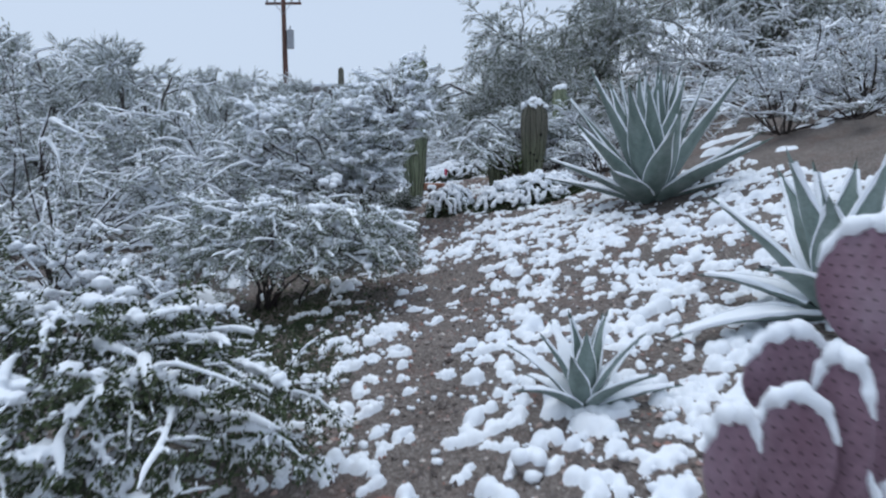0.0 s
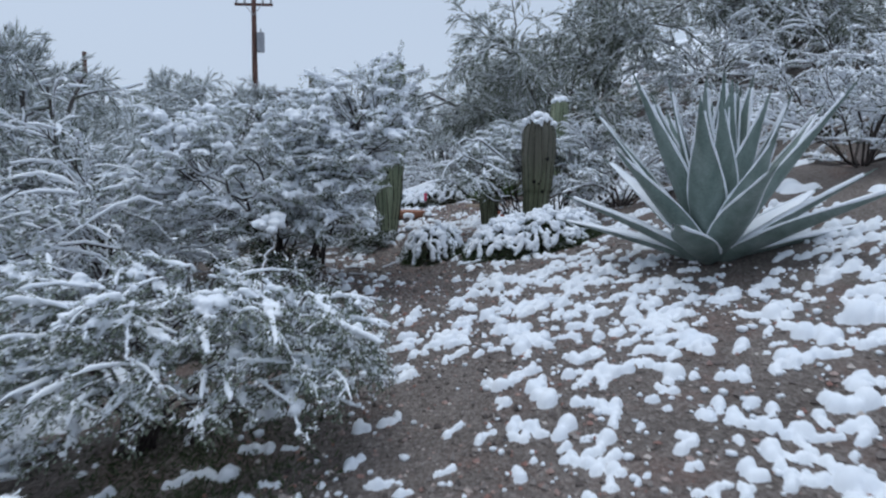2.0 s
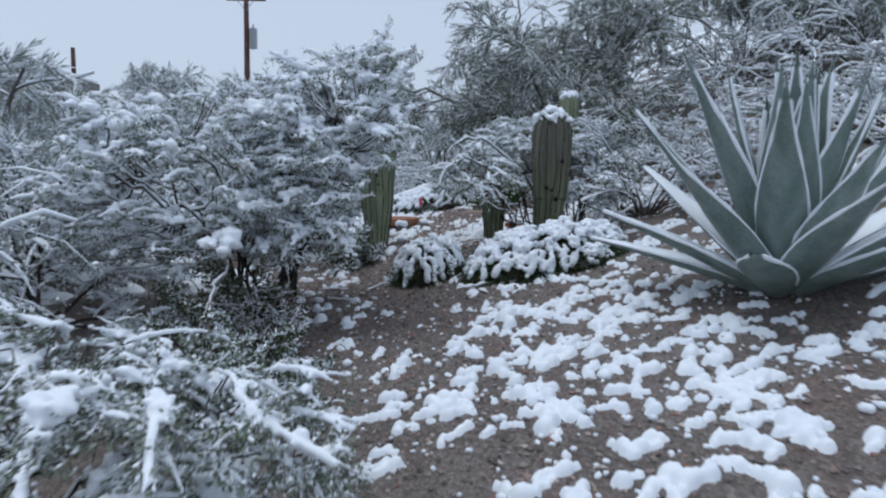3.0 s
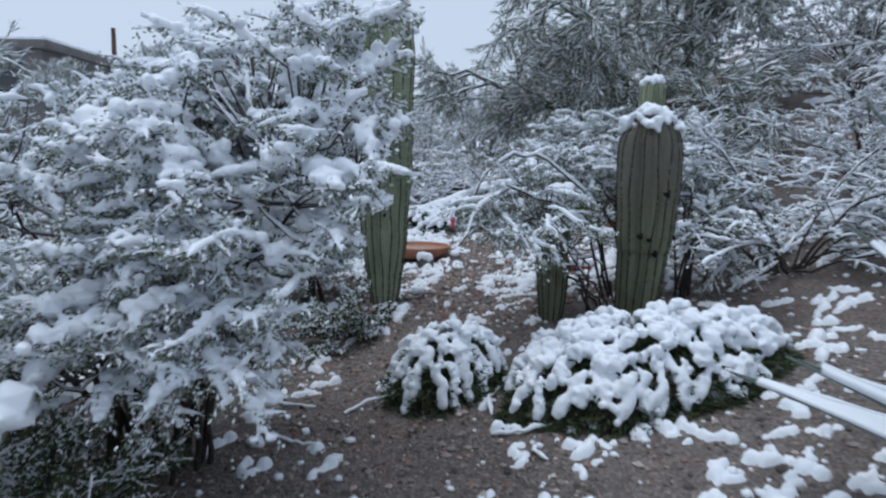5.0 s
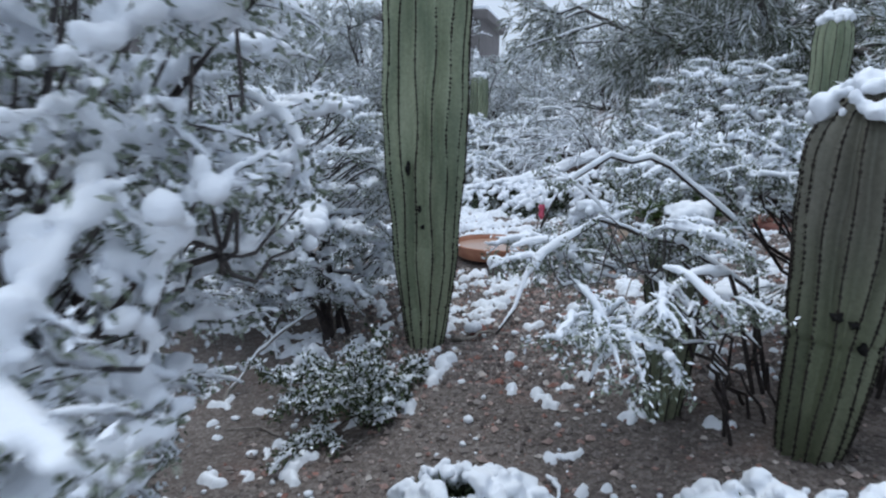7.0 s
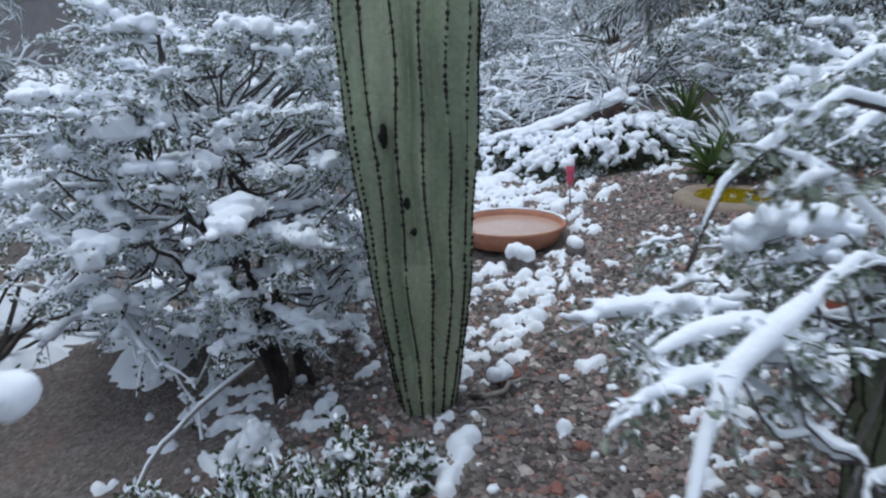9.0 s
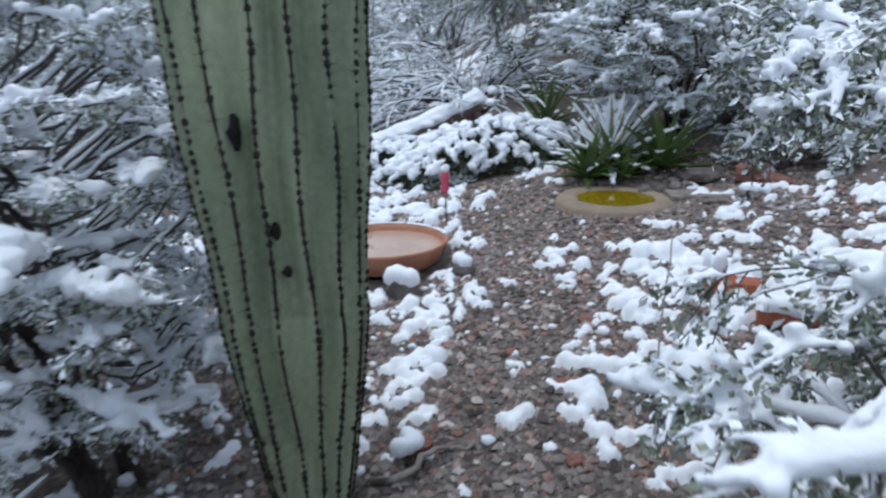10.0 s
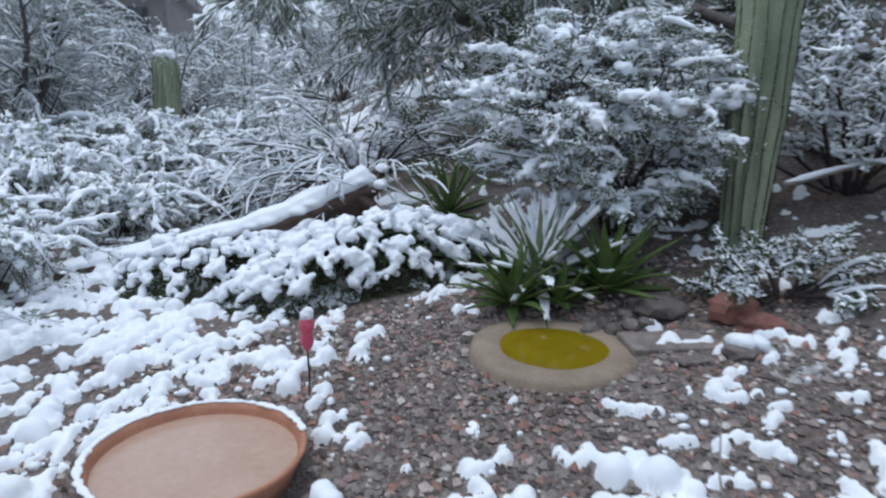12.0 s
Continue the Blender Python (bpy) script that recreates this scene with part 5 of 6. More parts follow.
WILD = [thing("wild_shrub", -3.4, 8.6, "wild desert shrub heavy with snow", "shrub", "wild shrubs"), thing("wild_shrub", 4.05, 7.9, "twiggy open desert shrub dusted with snow", "shrub", "wild shrubs"),
        thing("wild_shrub", -3.2, 5.4, "feathery desert shrub bent under snow", "shrub", "wild shrubs")]
shrub_parts(WILD[0], -3.4, 8.6, 1.45, 1.4, 71, n0=13, n1=6, n2=6, level=0, droop=0.8, thick=0.018, clump=0.06, lumps=0.45, leafy=4, leaf_len=0.035, twig=0.6)
shrub_parts(WILD[1], 4.05, 7.9, 1.2, 1.0, 72, n0=14, n1=6, n2=6, level=0, droop=0.4, thick=0.018, clump=0.05, lumps=0.8, leafy=3, leaf_len=0.03, pale=True, frost=0.7)
shrub_parts(WILD[2], -3.2, 5.4, 1.6, 1.5, 73, n0=14, n1=6, n2=6, level=0, droop=0.9, thick=0.017, clump=0.04, lumps=0.55, leafy=8, leaf_len=0.045, mat_leaf=GREY_LEAF, twig=0.8, pale=True)
WILD_AT = [  # which, x, y, turn, size
    (0, -2.6, 10.3, 40, 0.9), (2, -4.6, 7.0, 120, 1.1), (0, -5.0, 10.5, 200, 1.2), (2, -3.0, 12.8, 80, 0.9),
    (2, -4.4, 15.0, 250, 1.1), (0, -6.4, 13.5, 160, 1.2), (2, -7.2, 9.5, 30, 1.2), (0, 0.6, 17.6, 220, 0.8),
    (2, -3.2, 19.0, 140, 1.0), (0, 4.7, 7.6, 100, 0.7), (1, 5.2, 8.2, 210, 1.0), (1, 4.9, 9.9, 20, 1.0), (1, 6.2, 9.2, 140, 1.2), (0, 5.6, 11.4, 70, 1.1),
    (1, 7.0, 7.9, 250, 1.1), (0, 7.2, 11.0, 310, 1.2), (0, 7.6, 13.8, 95, 1.3), (1, 3.6, 11.0, 160, 0.7), 
    (0, -5.5, 18.5, 75, 1.2), (0, 6.5, 16.5, 205, 1.4), (2, 0.8, 21.5, 45, 1.2),
    (2, -1.9, 20.8, 15, 1.1), (2, -4.6, 21.6, 170, 1.2), (0, -3.4, 22.5, 290, 1.3), (2, -0.9, 23.0, 60, 1.2), (0, -6.2, 22.0, 35, 1.4), (2, -7.5, 24.0, 200, 1.4),
    (0, -2.7, 26.0, 20, 1.7), (0, -4.2, 27.0, 120, 1.7),
    (2, -5.2, 3.0, 215, 1.0), (0, -3.4, 2.6, 20, 0.8), (1, 4.3, 12.1, 200, 0.9), (2, 5.6, 14.6, 110, 1.0), (1, 3.3, 10.0, 60, 0.6)]
for w, sx, sy, turn, size in WILD_AT:
    c = copy_thing(WILD[w], pose(sx, sy, hz(sx, sy) - 0.03, 0, 0, turn))
    c.scale = (size, size, size * (0.9 + 0.2 * ((turn * 7) % 10) / 10))


BRUSH = arching(-1.75, 13.7, "low brush pressed flat under thick snow", 90, 34, (0, 6.28), (0.3, 0.75), (0.3, 0.5), (0.04, 0.3), thick=0.015, clump=0.035, lumps=0.35, leafy=7, n1=12, n2=4, side=0.16, start=0.2, stem=0.006, voxel=0.009, name="low_brush")
for sx, sy, turn, size in ((-2.5, 14.4, 70, 1.1), (-1.15, 14.75, 200, 1.0), (-2.0, 15.6, 130, 1.25), (-0.5, 15.4, 20, 0.9), (-3.2, 15.6, 260, 1.2), (-1.2, 16.4, 310, 1.2), (-2.7, 17.2, 40, 1.4), (0.0, 17.0, 160, 1.1), (-3.3, 13.9, 110, 1.2), (-0.6, 18.4, 220, 1.3), (-1.8, 18.3, 80, 1.4)):
    copy_thing(BRUSH, pose(sx, sy, hz(sx, sy) - 0.02, 0, 0, turn)).scale = (size, size, size)


# ---------------------------------------------------------------- trees
def palo_verde(x, y, H, R, seed, label, name="palo_verde_tree", dense=1.0, group="palo verde trees", thick=0.012, mat_leaf=GREY_LEAF):
    """A spreading desert tree: forked trunk, limbs, and a crown of fine drooping twigs dusted with snow."""
    rng = np.random.default_rng(seed)
    ob = thing(name, x, y, label, "tree", group)
    z = hz(x, y)
    n0 = 9 if dense > 0.6 else 7
    az = np.arange(n0) * 2.4 + rng.uniform(-0.3, 0.3, n0)
    th = rng.uniform(0.25, 1.1, n0)
    way = np.stack([np.cos(az) * np.sin(th), np.sin(az) * np.sin(th), np.cos(th)], 1)
    foot = np.tile([[x, y, z - 0.05]], (n0, 1)) + rng.normal(0, 0.06, (n0, 3)) * [1, 1, 0]
    P0 = grow(foot, way, np.sqrt((H * np.cos(th)) ** 2 + (R * np.sin(th)) ** 2) * 0.85, 8, 0.05, 0.13, rng)
    w1 = np.repeat(np.arange(n0), 12 if dense > 0.6 else 9)
    c, t = along(P0, w1, rng.uniform(0.3, 1, len(w1)))
    P1 = grow(c, t * 0.5 + rng.normal(0, 0.6, (len(w1), 3)), rng.uniform(0.25, 0.55, len(w1)) * R * 0.8, 6, 0.25, 0.16, rng)
    w2 = np.repeat(np.arange(len(w1)), int(12 * dense))
    c, t = along(P1, w2, rng.uniform(0.15, 1, len(w2)))
    P2 = lift(grow(c, t * 0.6 + rng.normal(0, 0.55, (len(w2), 3)), rng.uniform(0.25, 0.7, len(w2)) * R * 0.24, 5, 1.0, 0.12, rng), x, y)
    w3 = np.repeat(np.arange(len(w2)), 6 if dense > 0.6 else 4)
    c, t = along(P2, w3, rng.uniform(0.1, 1, len(w3)))
    P3 = grow(c, t * 0.8 + rng.normal(0, 0.4, (len(w3), 3)), rng.uniform(0.10, 0.3, len(w3)) * (R / 3), 3, 1.5, 0.08, rng)
    tp = lambda m, n, a, b: np.linspace(a, b, n)[None].repeat(m, 0)
    wood = tubes(Build(), P0, tp(n0, 8, 0.026 * R, 0.006 * R), 7)
    tubes(wood, P1, tp(len(w1), 6, 0.006 * R, 0.002 * R), 5)
    part("trunk", wood, TWIG, ob)
    tw = tubes(Build(), P2, tp(len(w2), 5, 0.008, 0.003), 3)
    tubes(tw, P3, tp(len(w3), 3, 0.004, 0.002), 3)
    w4 = np.repeat(np.arange(len(w3)), 8)
    c, t = along(P3, w4, rng.uniform(0, 1, len(w4)))
    leaves(tw, c, t + rng.normal(0, 0.25, c.shape), rng.uniform(0.08, 0.22, len(c)), 0.007, rng)
    tagged(part("crown", tw, mat_leaf, ob, "fine grey-green twigs", smooth=False), kind="stuff")
    s = Build()
    snow_on(s, P1, 0.004 * R, thick * 1.3, rng, 0.8)
    snow_on(s, P2, 0.005, thick * 0.9, rng, 0.75, 3)
    snow_on(s, P3, 0.003, thick * 0.6, rng, 0.7, 3)
    few = rng.random(len(c)) < (0.38 if dense > 0.6 else 0.65)
    leaves(s, c[few] + [0, 0, 0.01], t[few] + rng.normal(0, 0.25, c[few].shape), rng.uniform(0.08, 0.2, few.sum()), 0.009, rng)
    tagged(part("snow", s, SNOW, ob, "snow on the twigs"), kind="stuff")
    return ob


pv = palo_verde(2.9, 16.2, 4.4, 3.2, 81, "broad grey-green palo verde tree dusted with snow", dense=0.9, thick=0.014, mat_leaf=PALO_LEAF)
pv2 = palo_verde(-5.0, 9.6, 2.9, 2.3, 82, "low palo verde bowed under snow beside the garden", dense=0.6, thick=0.022)
palo_verde(-12.2, 30.0, 6.3, 2.5, 83, "far rounded grey-green tree above the brush", "round_tree", 0.8, "far trees", 0.01, CREOSOTE)
for sx, sy, turn, size in ((8.2, 17.5, 140, 1.1),):
    copy_thing(pv, pose(sx, sy, hz(sx, sy) - 0.05, 0, 0, turn)).scale = (size, size, size)
for sx, sy, turn, size in ((-7.6, 13.0, 100, 1.2), (-5.2, 17.5, 200, 1.0), (-8.0, 20.9, 310, 1.25), (-3.6, 25.5, 60, 0.85), (-2.0, 25.0, 250, 0.8), (-3.5, 19.3, 80, 1.05), (-11.5, 17.5, 160, 1.5), (0.5, 25.0, 90, 1.0), (-5.6, 23.0, 45, 0.9)):
    copy_thing(pv2, pose(sx, sy, hz(sx, sy) - 0.05, 0, 0, turn)).scale = (size, size, size)


# ---------------------------------------------------------------- the basin and the small things
def saucer(x, y, R):
    ob = thing("terracotta_saucer", x, y, "wide terracotta saucer with silty water and snowy rim", "plant saucer")
    z = hz(x, y) + 0.015
    H = 0.10
    pr = [(R * 0.80, z), (R * 0.86, z + 0.004), (R * 0.93, z + H * 0.6), (R * 0.985, z + H * 0.9), (R, z + H), (R * 0.985, z + H + 0.007), (R * 0.95, z + H + 0.004),
          (R * 0.925, z + H * 0.85), (R * 0.86, z + 0.03), (R * 0.82, z + 0.02), (0.004, z + 0.02)]
    part("bowl", lathe(Build(), x, y, pr, 64, 0.004, 3), CLAY, ob)
    part("water", lathe(Build(), x, y, [(R * 0.912, z + H * 0.72), (R * 0.6, z + H * 0.72 + 0.0003), (0.003, z + H * 0.72)], 64, 0.004, 3), WET_CLAY, ob, "still silty water")
    rng = np.random.default_rng(7)
    a = np.linspace(0.2, 3.9, 90)
    C = np.stack([x + R * 0.985 * np.cos(a), y + R * 0.985 * np.sin(a), np.full(len(a), z + H + 0.009)], 1)
    merge_snow(part("snow", blobs(Build(), C, rng.uniform(0.006, 0.012, (len(a), 1)) * np.array([1.4, 1.4, 0.6]), rng, 2), SNOW, ob, "thin snow on the rim"), 0.004)


saucer(-0.27, 11.62, 0.318)


def basin(x, y):
    ob = thing("ground_basin", x, y, "tan concrete basin of yellow-green water in the ground", "water basin")
    z = hz(x, y) + 0.018
    pr = [(0.35, z - 0.08), (0.34, z - 0.012), (0.315, z + 0.003), (0.27, z + 0.008), (0.225, z + 0.004), (0.212, z - 0.006), (0.20, z - 0.03), (0.004, z - 0.05)]
    part("rim", lathe(Build(), x, y, pr, 56, 0.03, 9), CONCRETE, ob)
    part("water", lathe(Build(), x, y, [(0.217, z - 0.002), (0.1, z - 0.0018), (0.003, z - 0.002)], 56, 0.03, 9), POND_WATER, ob, "yellow-green algae water")


basin(1.0, 12.02)


def flagstone(x, y):
    ob = thing("flagstone", x, y, "flat dark grey flagstone set beside the basin", "flagstone")
    m = Matrix.Translation((x, y, hz(x, y))) @ Matrix.Rotation(-0.12, 4, "Z")
    part("slab", box(Build(), (-0.19, -0.10, -0.03), (0.19, 0.10, 0.016), m, 0.008), STONE, ob)


flagstone(1.46, 11.93)


def garden_stake(x, y):
    ob = thing("garden_stake", x, y, "pink glass ornament on a thin iron stake, snow-capped", "garden ornament")
    z = hz(x, y)
    part("stake", tubes(Build(), [[(x, y, z - 0.03), (x + 0.004, y, z + 0.1), (x, y, z + 0.20)]], [[0.004, 0.004, 0.0035]], 6), IRON, ob)
    pr = [(0.003, z + 0.185), (0.012, z + 0.195), (0.022, z + 0.215), (0.026, z + 0.235), (0.019, z + 0.252), (0.024, z + 0.268), (0.028, z + 0.285), (0.022, z + 0.31), (0.012, z + 0.32)]
    part("ornament", lathe(Build(), x, y, pr, 16), PINK, ob, "pink glass ornament")
    rng = np.random.default_rng(3)
    part("snow", blobs(Build(), [(x, y, z + 0.325), (x + 0.006, y, z + 0.338)], [(0.026, 0.026, 0.022), (0.02, 0.02, 0.018)], rng, 2, 0.08), SNOW, ob, "cap of snow")


garden_stake(0.06, 12.02)


def yucca(x, y, seed, count, length, width, label, snow, mat=YUCCA, inner=1.45, outer=0.15, group="green rosettes by the basin"):
    return agave(x, y, seed, count, length, width, label, mat, group, "rosette_plant", inner, outer, snow, 0.25, 0.02, 0.25, 1.0, 2.0, 0.42 if snow else 0.1)


yucca(1.16, 12.62, 91, 50, 0.46, 0.020, "spiky rosette of pale narrow leaves laden with snow", True, PALE_YUCCA, outer=0.05)
yucca(0.98, 12.46, 92, 30, 0.30, 0.028, "dark green narrow-leaved rosette at the basin's edge", False, outer=0.0)
yucca(1.42, 12.44, 93, 28, 0.36, 0.034, "dark green pointed rosette beside the basin", False, outer=0.05)
yucca(1.18, 12.42, 95, 18, 0.22, 0.026, "small dark green rosette between larger ones", False, outer=0.1)
yucca(1.02, 14.0, 94, 24, 0.45, 0.022, "green spiky plant under the brush", False)


def fallen_log():
    ob = thing("fallen_log", -0.4, 14.0, "dark fallen log under a thick layer of snow", "log")
    rng = np.random.default_rng(12)
    n, m = 22, 14
    u = np.linspace(0, 1, n)
    cx = -1.35 + 1.85 * u
    cy = 13.85 + 0.28 * u + 0.04 * np.sin(u * 7)
    cz = height(cx, cy) + 0.02 + 0.21 * u ** 1.7
    r = 0.065 + 0.075 * u
    a = np.arange(m) * 2 * np.pi / m
    rad = r[:, None] * (1 + 0.12 * np.sin(a * 5)[None] + rng.normal(0, 0.05, (n, m)))
    V = np.stack([np.repeat(cx[:, None], m, 1) + rad * 0.1 * np.cos(a), cy[:, None] + rad * np.cos(a), cz[:, None] + rad * np.sin(a)], -1)
    i, j = np.meshgrid(np.arange(n - 1), np.arange(m), indexing="ij")
    p, q = i * m + j, i * m + (j + 1) % m
    b = Build().add(V, np.stack([p, q, q + m, p + m], -1))
    end = np.concatenate([V[-1], [V[-1].mean(0) - [0.03, 0, 0]]])
    b.add(end, None, [[k, (k + 1) % m, m] for k in range(m)])
    root = grow(np.array([[0.42, 14.1, cz[-1]]] * 5), np.array([[1, 0.3, 0.8], [0.6, -0.5, 0.5], [0.7, 0.2, -0.4], [0.3, -0.8, -0.3], [0.5, 0.8, 0.1]]), np.array([0.25, 0.22, 0.25, 0.3, 0.2]), 5, 0.5, 0.12, rng)
    tubes(b, root, np.linspace(0.06, 0.02, 5)[None].repeat(5, 0), 7)
    part("trunk", b, LOG, ob)
    s = Build()
    k = 90
    f = rng.random(k)
    C = np.stack([np.interp(f, u, cx), np.interp(f, u, cy) + rng.normal(0, 0.02, k), np.interp(f, u, cz + r * 0.85)], 1)
    blobs(s, C, np.stack([rng.uniform(0.05, 0.1, k), 0.75 * np.interp(f, u, r), rng.uniform(0.025, 0.045, k)], 1), rng, 2, 0.10)
    f = rng.random(k) * 0.8
    C = np.stack([np.interp(f, u, cx), np.interp(f, u, cy - r * 0.75) + rng.normal(0, 0.02, k), np.interp(f, u, cz) - rng.uniform(0.0, 0.07, k)], 1)
    blobs(s, C, np.stack([rng.uniform(0.05, 0.1, k), rng.uniform(0.03, 0.05, k), rng.uniform(0.03, 0.05, k)], 1), rng, 2, 0.10)
    line = np.stack([cx, cy, cz + r * 0.8], 1)[None]
    tubes(s, line, (r * 0.72)[None] * rng.uniform(0.85, 1.15, (1, n)), 9, 1.0, True)
    blobs(s, root[:2, -1] + [0, 0, 0.02], np.array([[0.06, 0.05, 0.035]] * 2), rng, 2)
    merge_snow(part("snow", s, SNOW, ob, "thick snow along the log"), 0.012)


fallen_log()


def loose_brick(x, y, z, turn, tilt, label, capped):
    ob = thing("brick", x, y, label, "brick", "loose bricks", z)
    m = Matrix.Translation((x, y, z)) @ Matrix.Rotation(radians(turn), 4, "Z") @ Matrix.Rotation(radians(tilt), 4, "X")
    part("body", box(Build(), (-0.10, -0.05, 0), (0.10, 0.05, 0.06), m, 0.004), BRICK, ob)
    if capped:
        rng = np.random.default_rng(int(x * 100))
        C = [tuple(m @ Vector((a, b, 0.07))) for a in (-0.07, -0.02, 0.02, 0.07) for b in (-0.025, 0.025)]
        merge_snow(part("snow", blobs(Build(), C, rng.uniform(0.042, 0.06, (8, 1)) * np.array([1, 0.9, 0.75]), rng, 2, 0.08), SNOW, ob, "cap of snow"), 0.009)


loose_brick(1.06, 10.78, hz(1.06, 10.78), -28, 0, "red brick lying in the snow", False)
loose_brick(1.14, 10.52, hz(1.14, 10.52), -25, 0, "red brick capped with snow", True)


def stone(x, y, sx, sy, sz, seed, label, mat=STONE, turn=0.0, capped=False, group="stones by the basin", sink=0.25, name="stone"):
    ob = thing(name, x, y, label, "stone", group)
    z = hz(x, y)
    part("body", rock(Build(), x, y, z + sz * (1 - 2 * sink) * 0.8, sx, sy, sz, seed, turn=turn), mat, ob, smooth=False)
    if capped:
        rng = np.random.default_rng(seed)
        C = np.array([[x, y, z + sz * 1.25]] * 5) + rng.normal(0, sx * 0.35, (5, 3)) * [1, 1, 0.05]
        part("snow", blobs(Build(), C, np.array([[sx * 0.62, sy * 0.62, sz * 0.5 + 0.01]] * 5), rng, 2, 0.1), SNOW, ob, "cap of snow")


stone(1.02, 10.83, 0.045, 0.03, 0.085, 101, "small grey upright stone leaning by a brick", capped=True, sink=0.1)
stone(1.77, 12.0, 0.11, 0.08, 0.075, 102, "large angular red rock beside the basin", RED_ROCK, 0.3)
stone(1.78, 11.84, 0.10, 0.065, 0.05, 103, "pinkish red rock with a pale top", RED_ROCK, -0.2)
stone(1.60, 11.70, 0.075, 0.05, 0.04, 104, "rounded stone capped with snow", capped=True)
stone(1.44, 11.72, 0.085, 0.04, 0.02, 105, "thin pale flat stone", turn=0.2)
stone(1.55, 12.18, 0.13, 0.10, 0.05, 107, "dull brown flat rock", turn=0.4)
for k, (sx, sy) in enumerate(((1.22, 12.16), (1.30, 12.12), (1.38, 12.12), (1.45, 12.10), (1.30, 12.2), (1.4, 12.2))):
    stone(sx, sy, 0.045, 0.035, 0.032, 110 + k, "small brown stone in the basin's edging", turn=k * 0.9)
stone(0.10, 11.36, 0.06, 0.06, 0.05, 120, "stone under a heap of snow beside the saucer", capped=True)
stone(-0.17, 11.22, 0.07, 0.06, 0.07, 124, "small stone under a ball of snow before the saucer", capped=True)
stone(-0.14, 10.12, 0.05, 0.04, 0.04, 125, "dark red stone under snow at the saguaro's foot", RED_ROCK, capped=True, group="stones on the path")
for k, (sx, sy) in enumerate(((0.12, 9.75), (0.28, 10.0), (0.05, 9.55), (0.32, 10.35), (0.5, 10.75), (0.2, 10.6))):
    stone(sx, sy, 0.028, 0.022, 0.016, 130 + k, "small red stone lying in the gravel", RED_ROCK, k * 0.8, group="stones on the path")
stone(0.02, 2.02, 0.07, 0.05, 0.03, 121, "flat pale stone set in the path", turn=0.3, group="stones on the path")
stone(0.30, 2.2, 0.06, 0.05, 0.045, 122, "brown stone half under snow", group="stones on the path", capped=True)
stone(-0.22, 2.15, 0.07, 0.05, 0.04, 123, "reddish stone half under snow", RED_ROCK, group="stones on the path")


# ---------------------------------------------------------------- far things
def utility_pole(x, y, top, label, arms=True):
    z = hz(x, y)
    ob = thing("utility_pole", x, y, label, "utility pole")
    part("pole", tubes(Build(), [[(x, y, z - 0.3), (x, y, (z + top) / 2), (x, y, top)]], [[0.19, 0.16, 0.13]], 12), POLE_WOOD, ob)
    if arms:
        part("crossarm", box(Build(), (x - 1.05, y - 0.06, top - 0.35), (x + 1.05, y + 0.06, top - 0.22), None, 0.01), POLE_WOOD, ob)
        for k in (-0.95, -0.5, 0.5, 0.95):
            part("insulator", lathe(Build(), x + k, y, [(0.03, top - 0.22), (0.07, top - 0.16), (0.05, top - 0.10), (0.07, top - 0.06), (0.02, top)], 10), STEEL, ob)
        part("brace", tubes(Build(), [[(x - 0.5, y - 0.09, top - 0.3), (x, y - 0.15, top - 0.9)], [(x + 0.5, y - 0.09, top - 0.3), (x, y - 0.15, top - 0.9)]], [[0.02, 0.02]] * 2, 5), STEEL, ob)
        tz = top - 2.9
        part("transformer", lathe(Build(), x + 0.38, y - 0.1, [(0.003, tz), (0.2, tz + 0.01), (0.21, tz + 0.05), (0.21, tz + 1.0), (0.22, tz + 1.02), (0.19, tz + 1.08), (0.05, tz + 1.12), (0.03, tz + 1.3), (0.003, tz + 1.31)], 18), STEEL, ob, "grey transformer can")


utility_pole(-9.25, 40, 11.85, "brown wooden utility pole with a crossarm and transformer")
utility_pole(-22.5, 48, 10.4, "far thin wooden utility pole", False)


def house(x0, x1, y0, y1, top, label):
    cx, cy = (x0 + x1) / 2, (y0 + y1) / 2
    z = hz(cx, cy) - 0.3
    ob = thing("house", cx, cy, label, "house", z=z)
    part("wall", box(Build(), (x0 + 0.3, y0 + 0.3, z), (x1 - 0.3, y1 - 0.3, top - 0.3), None, 0.02), STUCCO, ob)
    part("roof", box(Build(), (x0, y0, top - 0.3), (x1, y1, top), None, 0.03), STUCCO, ob)
    part("snow", box(Build(), (x0 + 0.03, y0 + 0.03, top), (x1 - 0.03, y1 - 0.03, top + 0.16), None, 0.05), SNOW, ob, "snow on the flat roof")
    for k in range(2):
        wx = x0 + (x1 - x0) * (0.3 + 0.4 * k)
        w = part("window", box(Build(), (wx - 0.6, y0 + 0.25, top - 1.9), (wx + 0.6, y0 + 0.31, top - 0.8), None, 0.01), GLASS, ob)
        part("sill", box(Build(), (wx - 0.68, y0 + 0.2, top - 1.98), (wx + 0.68, y0 + 0.3, top - 1.9), None, 0.01), STUCCO, w)


house(-8.0, -3.3, 31, 37, 5.55, "low brown flat-roofed house with snow on its roof")
house(-21.0, -15.3, 29.5, 36, 6.35, "flat-roofed brown house with snow along its eaves")


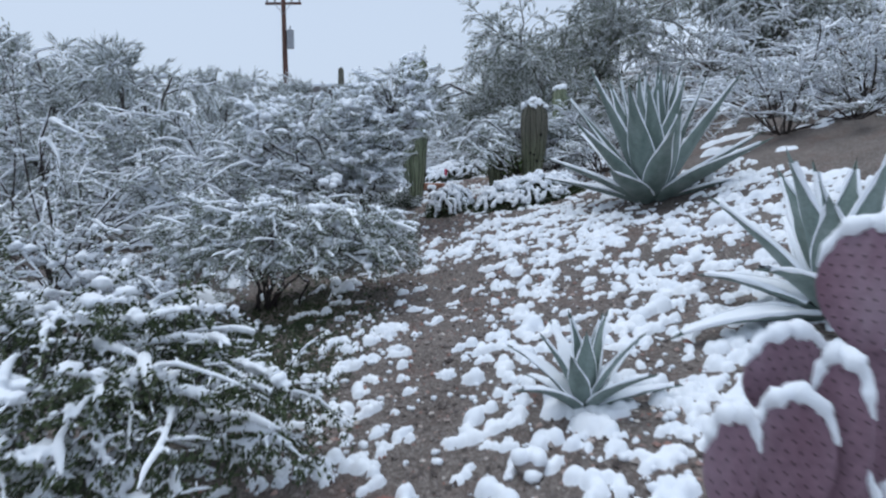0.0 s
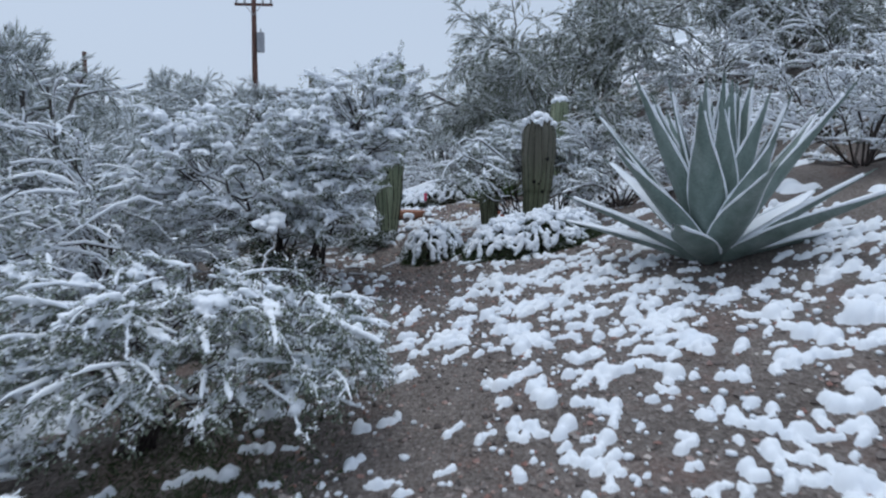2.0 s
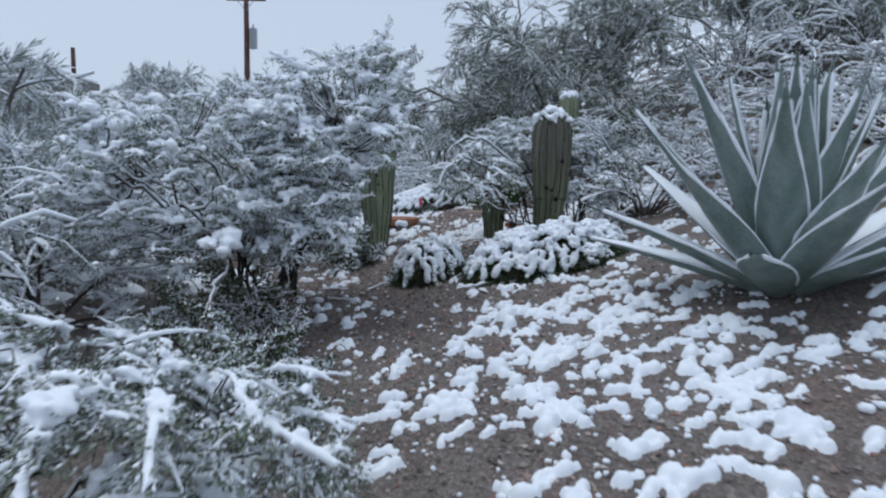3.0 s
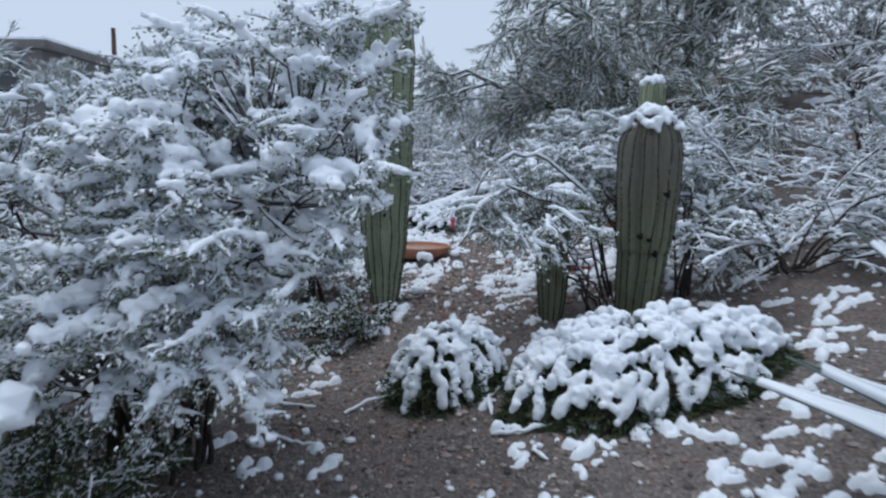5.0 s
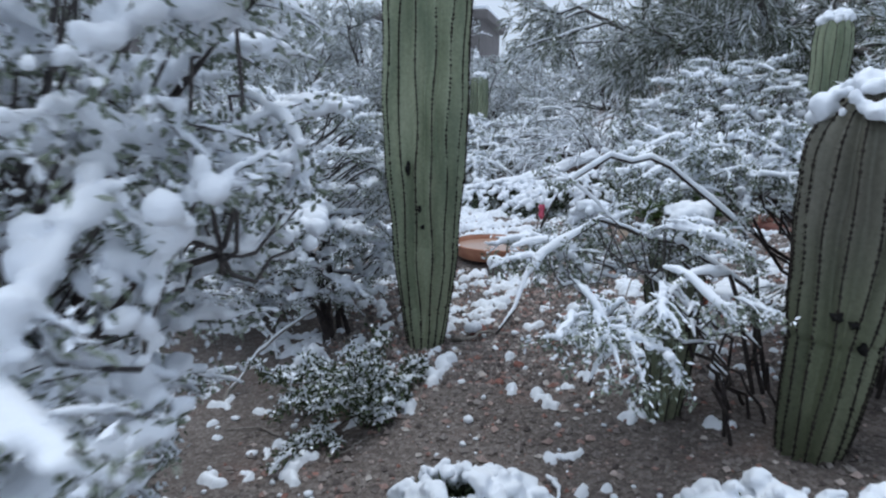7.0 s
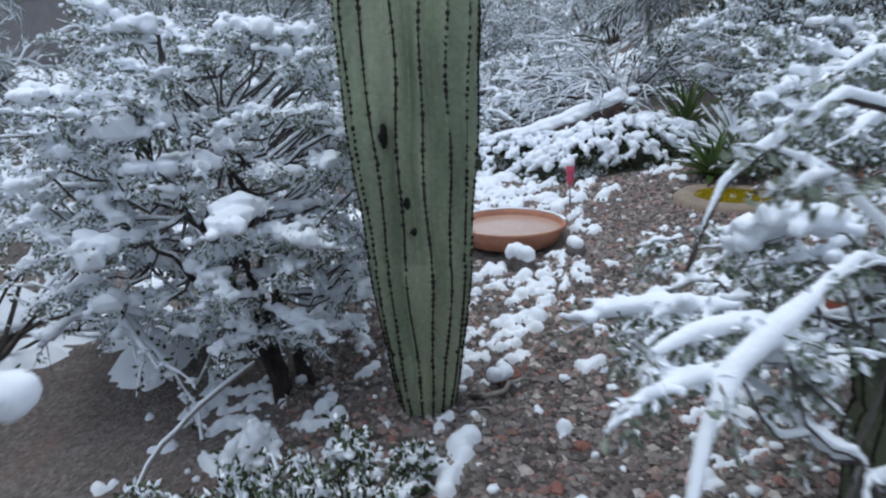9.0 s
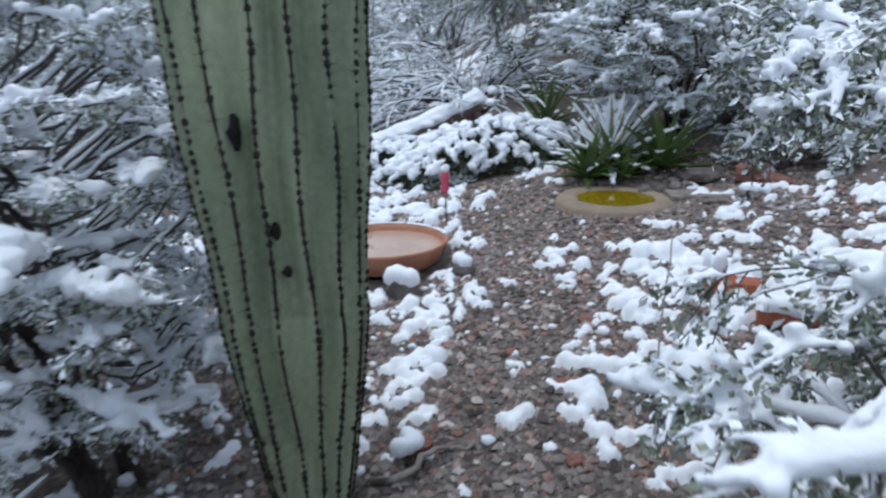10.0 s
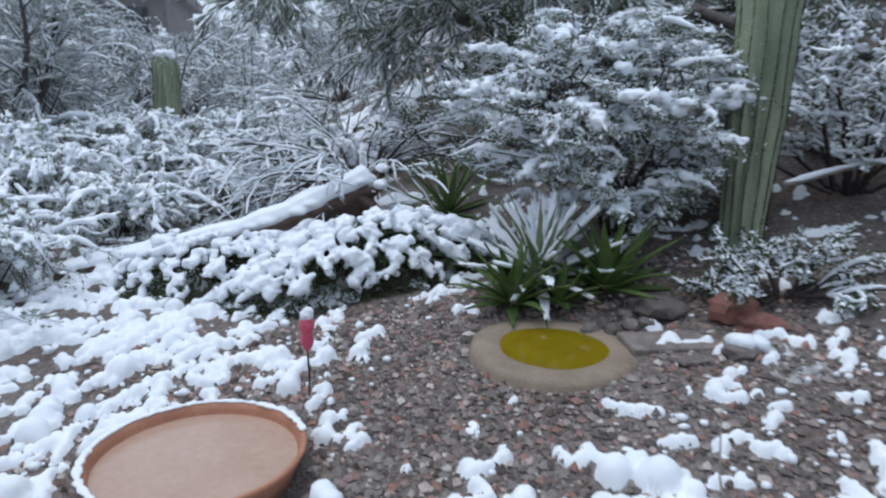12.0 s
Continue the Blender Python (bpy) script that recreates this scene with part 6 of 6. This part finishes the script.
# ---------------------------------------------------------------- sticks
def dry_stick(points, r, label, snow=0.0, seed=0):
    p = np.array(points, float)
    rng = np.random.default_rng(seed)
    u = np.linspace(0, len(p) - 1, 4 * len(p))
    q = np.stack([np.interp(u, np.arange(len(p)), p[:, k]) for k in range(3)], 1) + rng.normal(0, r * 0.6, (len(u), 3))
    ob = thing("dry_stick", p[0, 0], p[0, 1], label, "stick", "dry sticks on the ground", p[0, 2])
    part("wood", tubes(Build(), q[None], np.linspace(r, r * 0.45, len(u))[None], 6), PALE_WOOD, ob)
    if snow:
        part("snow", snow_on(Build(), q[None], r * 0.6, snow, rng, 2.0, 6), SNOW, ob, "snow along the stick")


def on_ground(x, y, up=0.01):
    return (x, y, hz(x, y) + up)


dry_stick([on_ground(-1.12, 6.45, -0.02), (-1.16, 6.62, 0.95), (-1.13, 6.8, 1.10), (-1.10, 6.9, 1.30)], 0.014, "pale broken branch standing at the creosote's foot", 0.012, 1)
dry_stick([on_ground(-1.22, 6.4, -0.02), (-1.2, 6.6, 0.85), (-1.15, 6.75, 1.02)], 0.011, "pale dead twig leaning on a branch", 0.009, 2)
dry_stick([on_ground(-0.28, 10.02), on_ground(-0.2, 9.98, 0.03), on_ground(-0.08, 10.08, 0.03), on_ground(0.02, 10.1)], 0.013, "pale curved stick at the saguaro's foot", 0.0, 3)
dry_stick([on_ground(0.62, 10.35, -0.02), (0.72, 10.55, 1.42), (0.86, 10.8, 1.62)], 0.004, "thin leaning grey twig", 0.0, 4)
dry_stick([on_ground(0.46, 10.1, -0.02), (0.5, 10.16, 1.2)], 0.004, "short upright twig in snow", 0.0, 5)
stick_rng = np.random.default_rng(77)
for k in range(26):
    sx, sy, sa, sl = stick_rng.uniform(-0.9, 0.7), stick_rng.uniform(6.8, 10.2), stick_rng.uniform(0, 6.28), stick_rng.uniform(0.1, 0.3)
    dry_stick([on_ground(sx, sy, 0.006), on_ground(sx + sl * 0.5 * math.cos(sa), sy + sl * 0.5 * math.sin(sa), 0.018), on_ground(sx + sl * math.cos(sa + 0.3), sy + sl * math.sin(sa + 0.3), 0.008)],
              0.005, "thin dry stick lying on the path", 0.008 if k % 3 == 0 else 0.0, 100 + k)
mound_bush(-0.98, 9.72, 0.07, 0.06, 0.09, 56, "little green tuft under a ball of snow", 22, 0.02, "grass_tuft", 120)
dry_stick([on_ground(-1.28, 9.35, 0.0), (-1.2, 9.6, 0.98), (-1.02, 9.9, 1.12)], 0.012, "pale dead branch leaning in a leafy shrub", 0.006, 6)
dry_stick([(2.3, 12.45, 1.86), (2.7, 12.3, 1.98), (3.1, 12.2, 1.96), (3.6, 12.0, 2.06)], 0.012, "long bare branch carrying a line of snow", 0.013, 7)
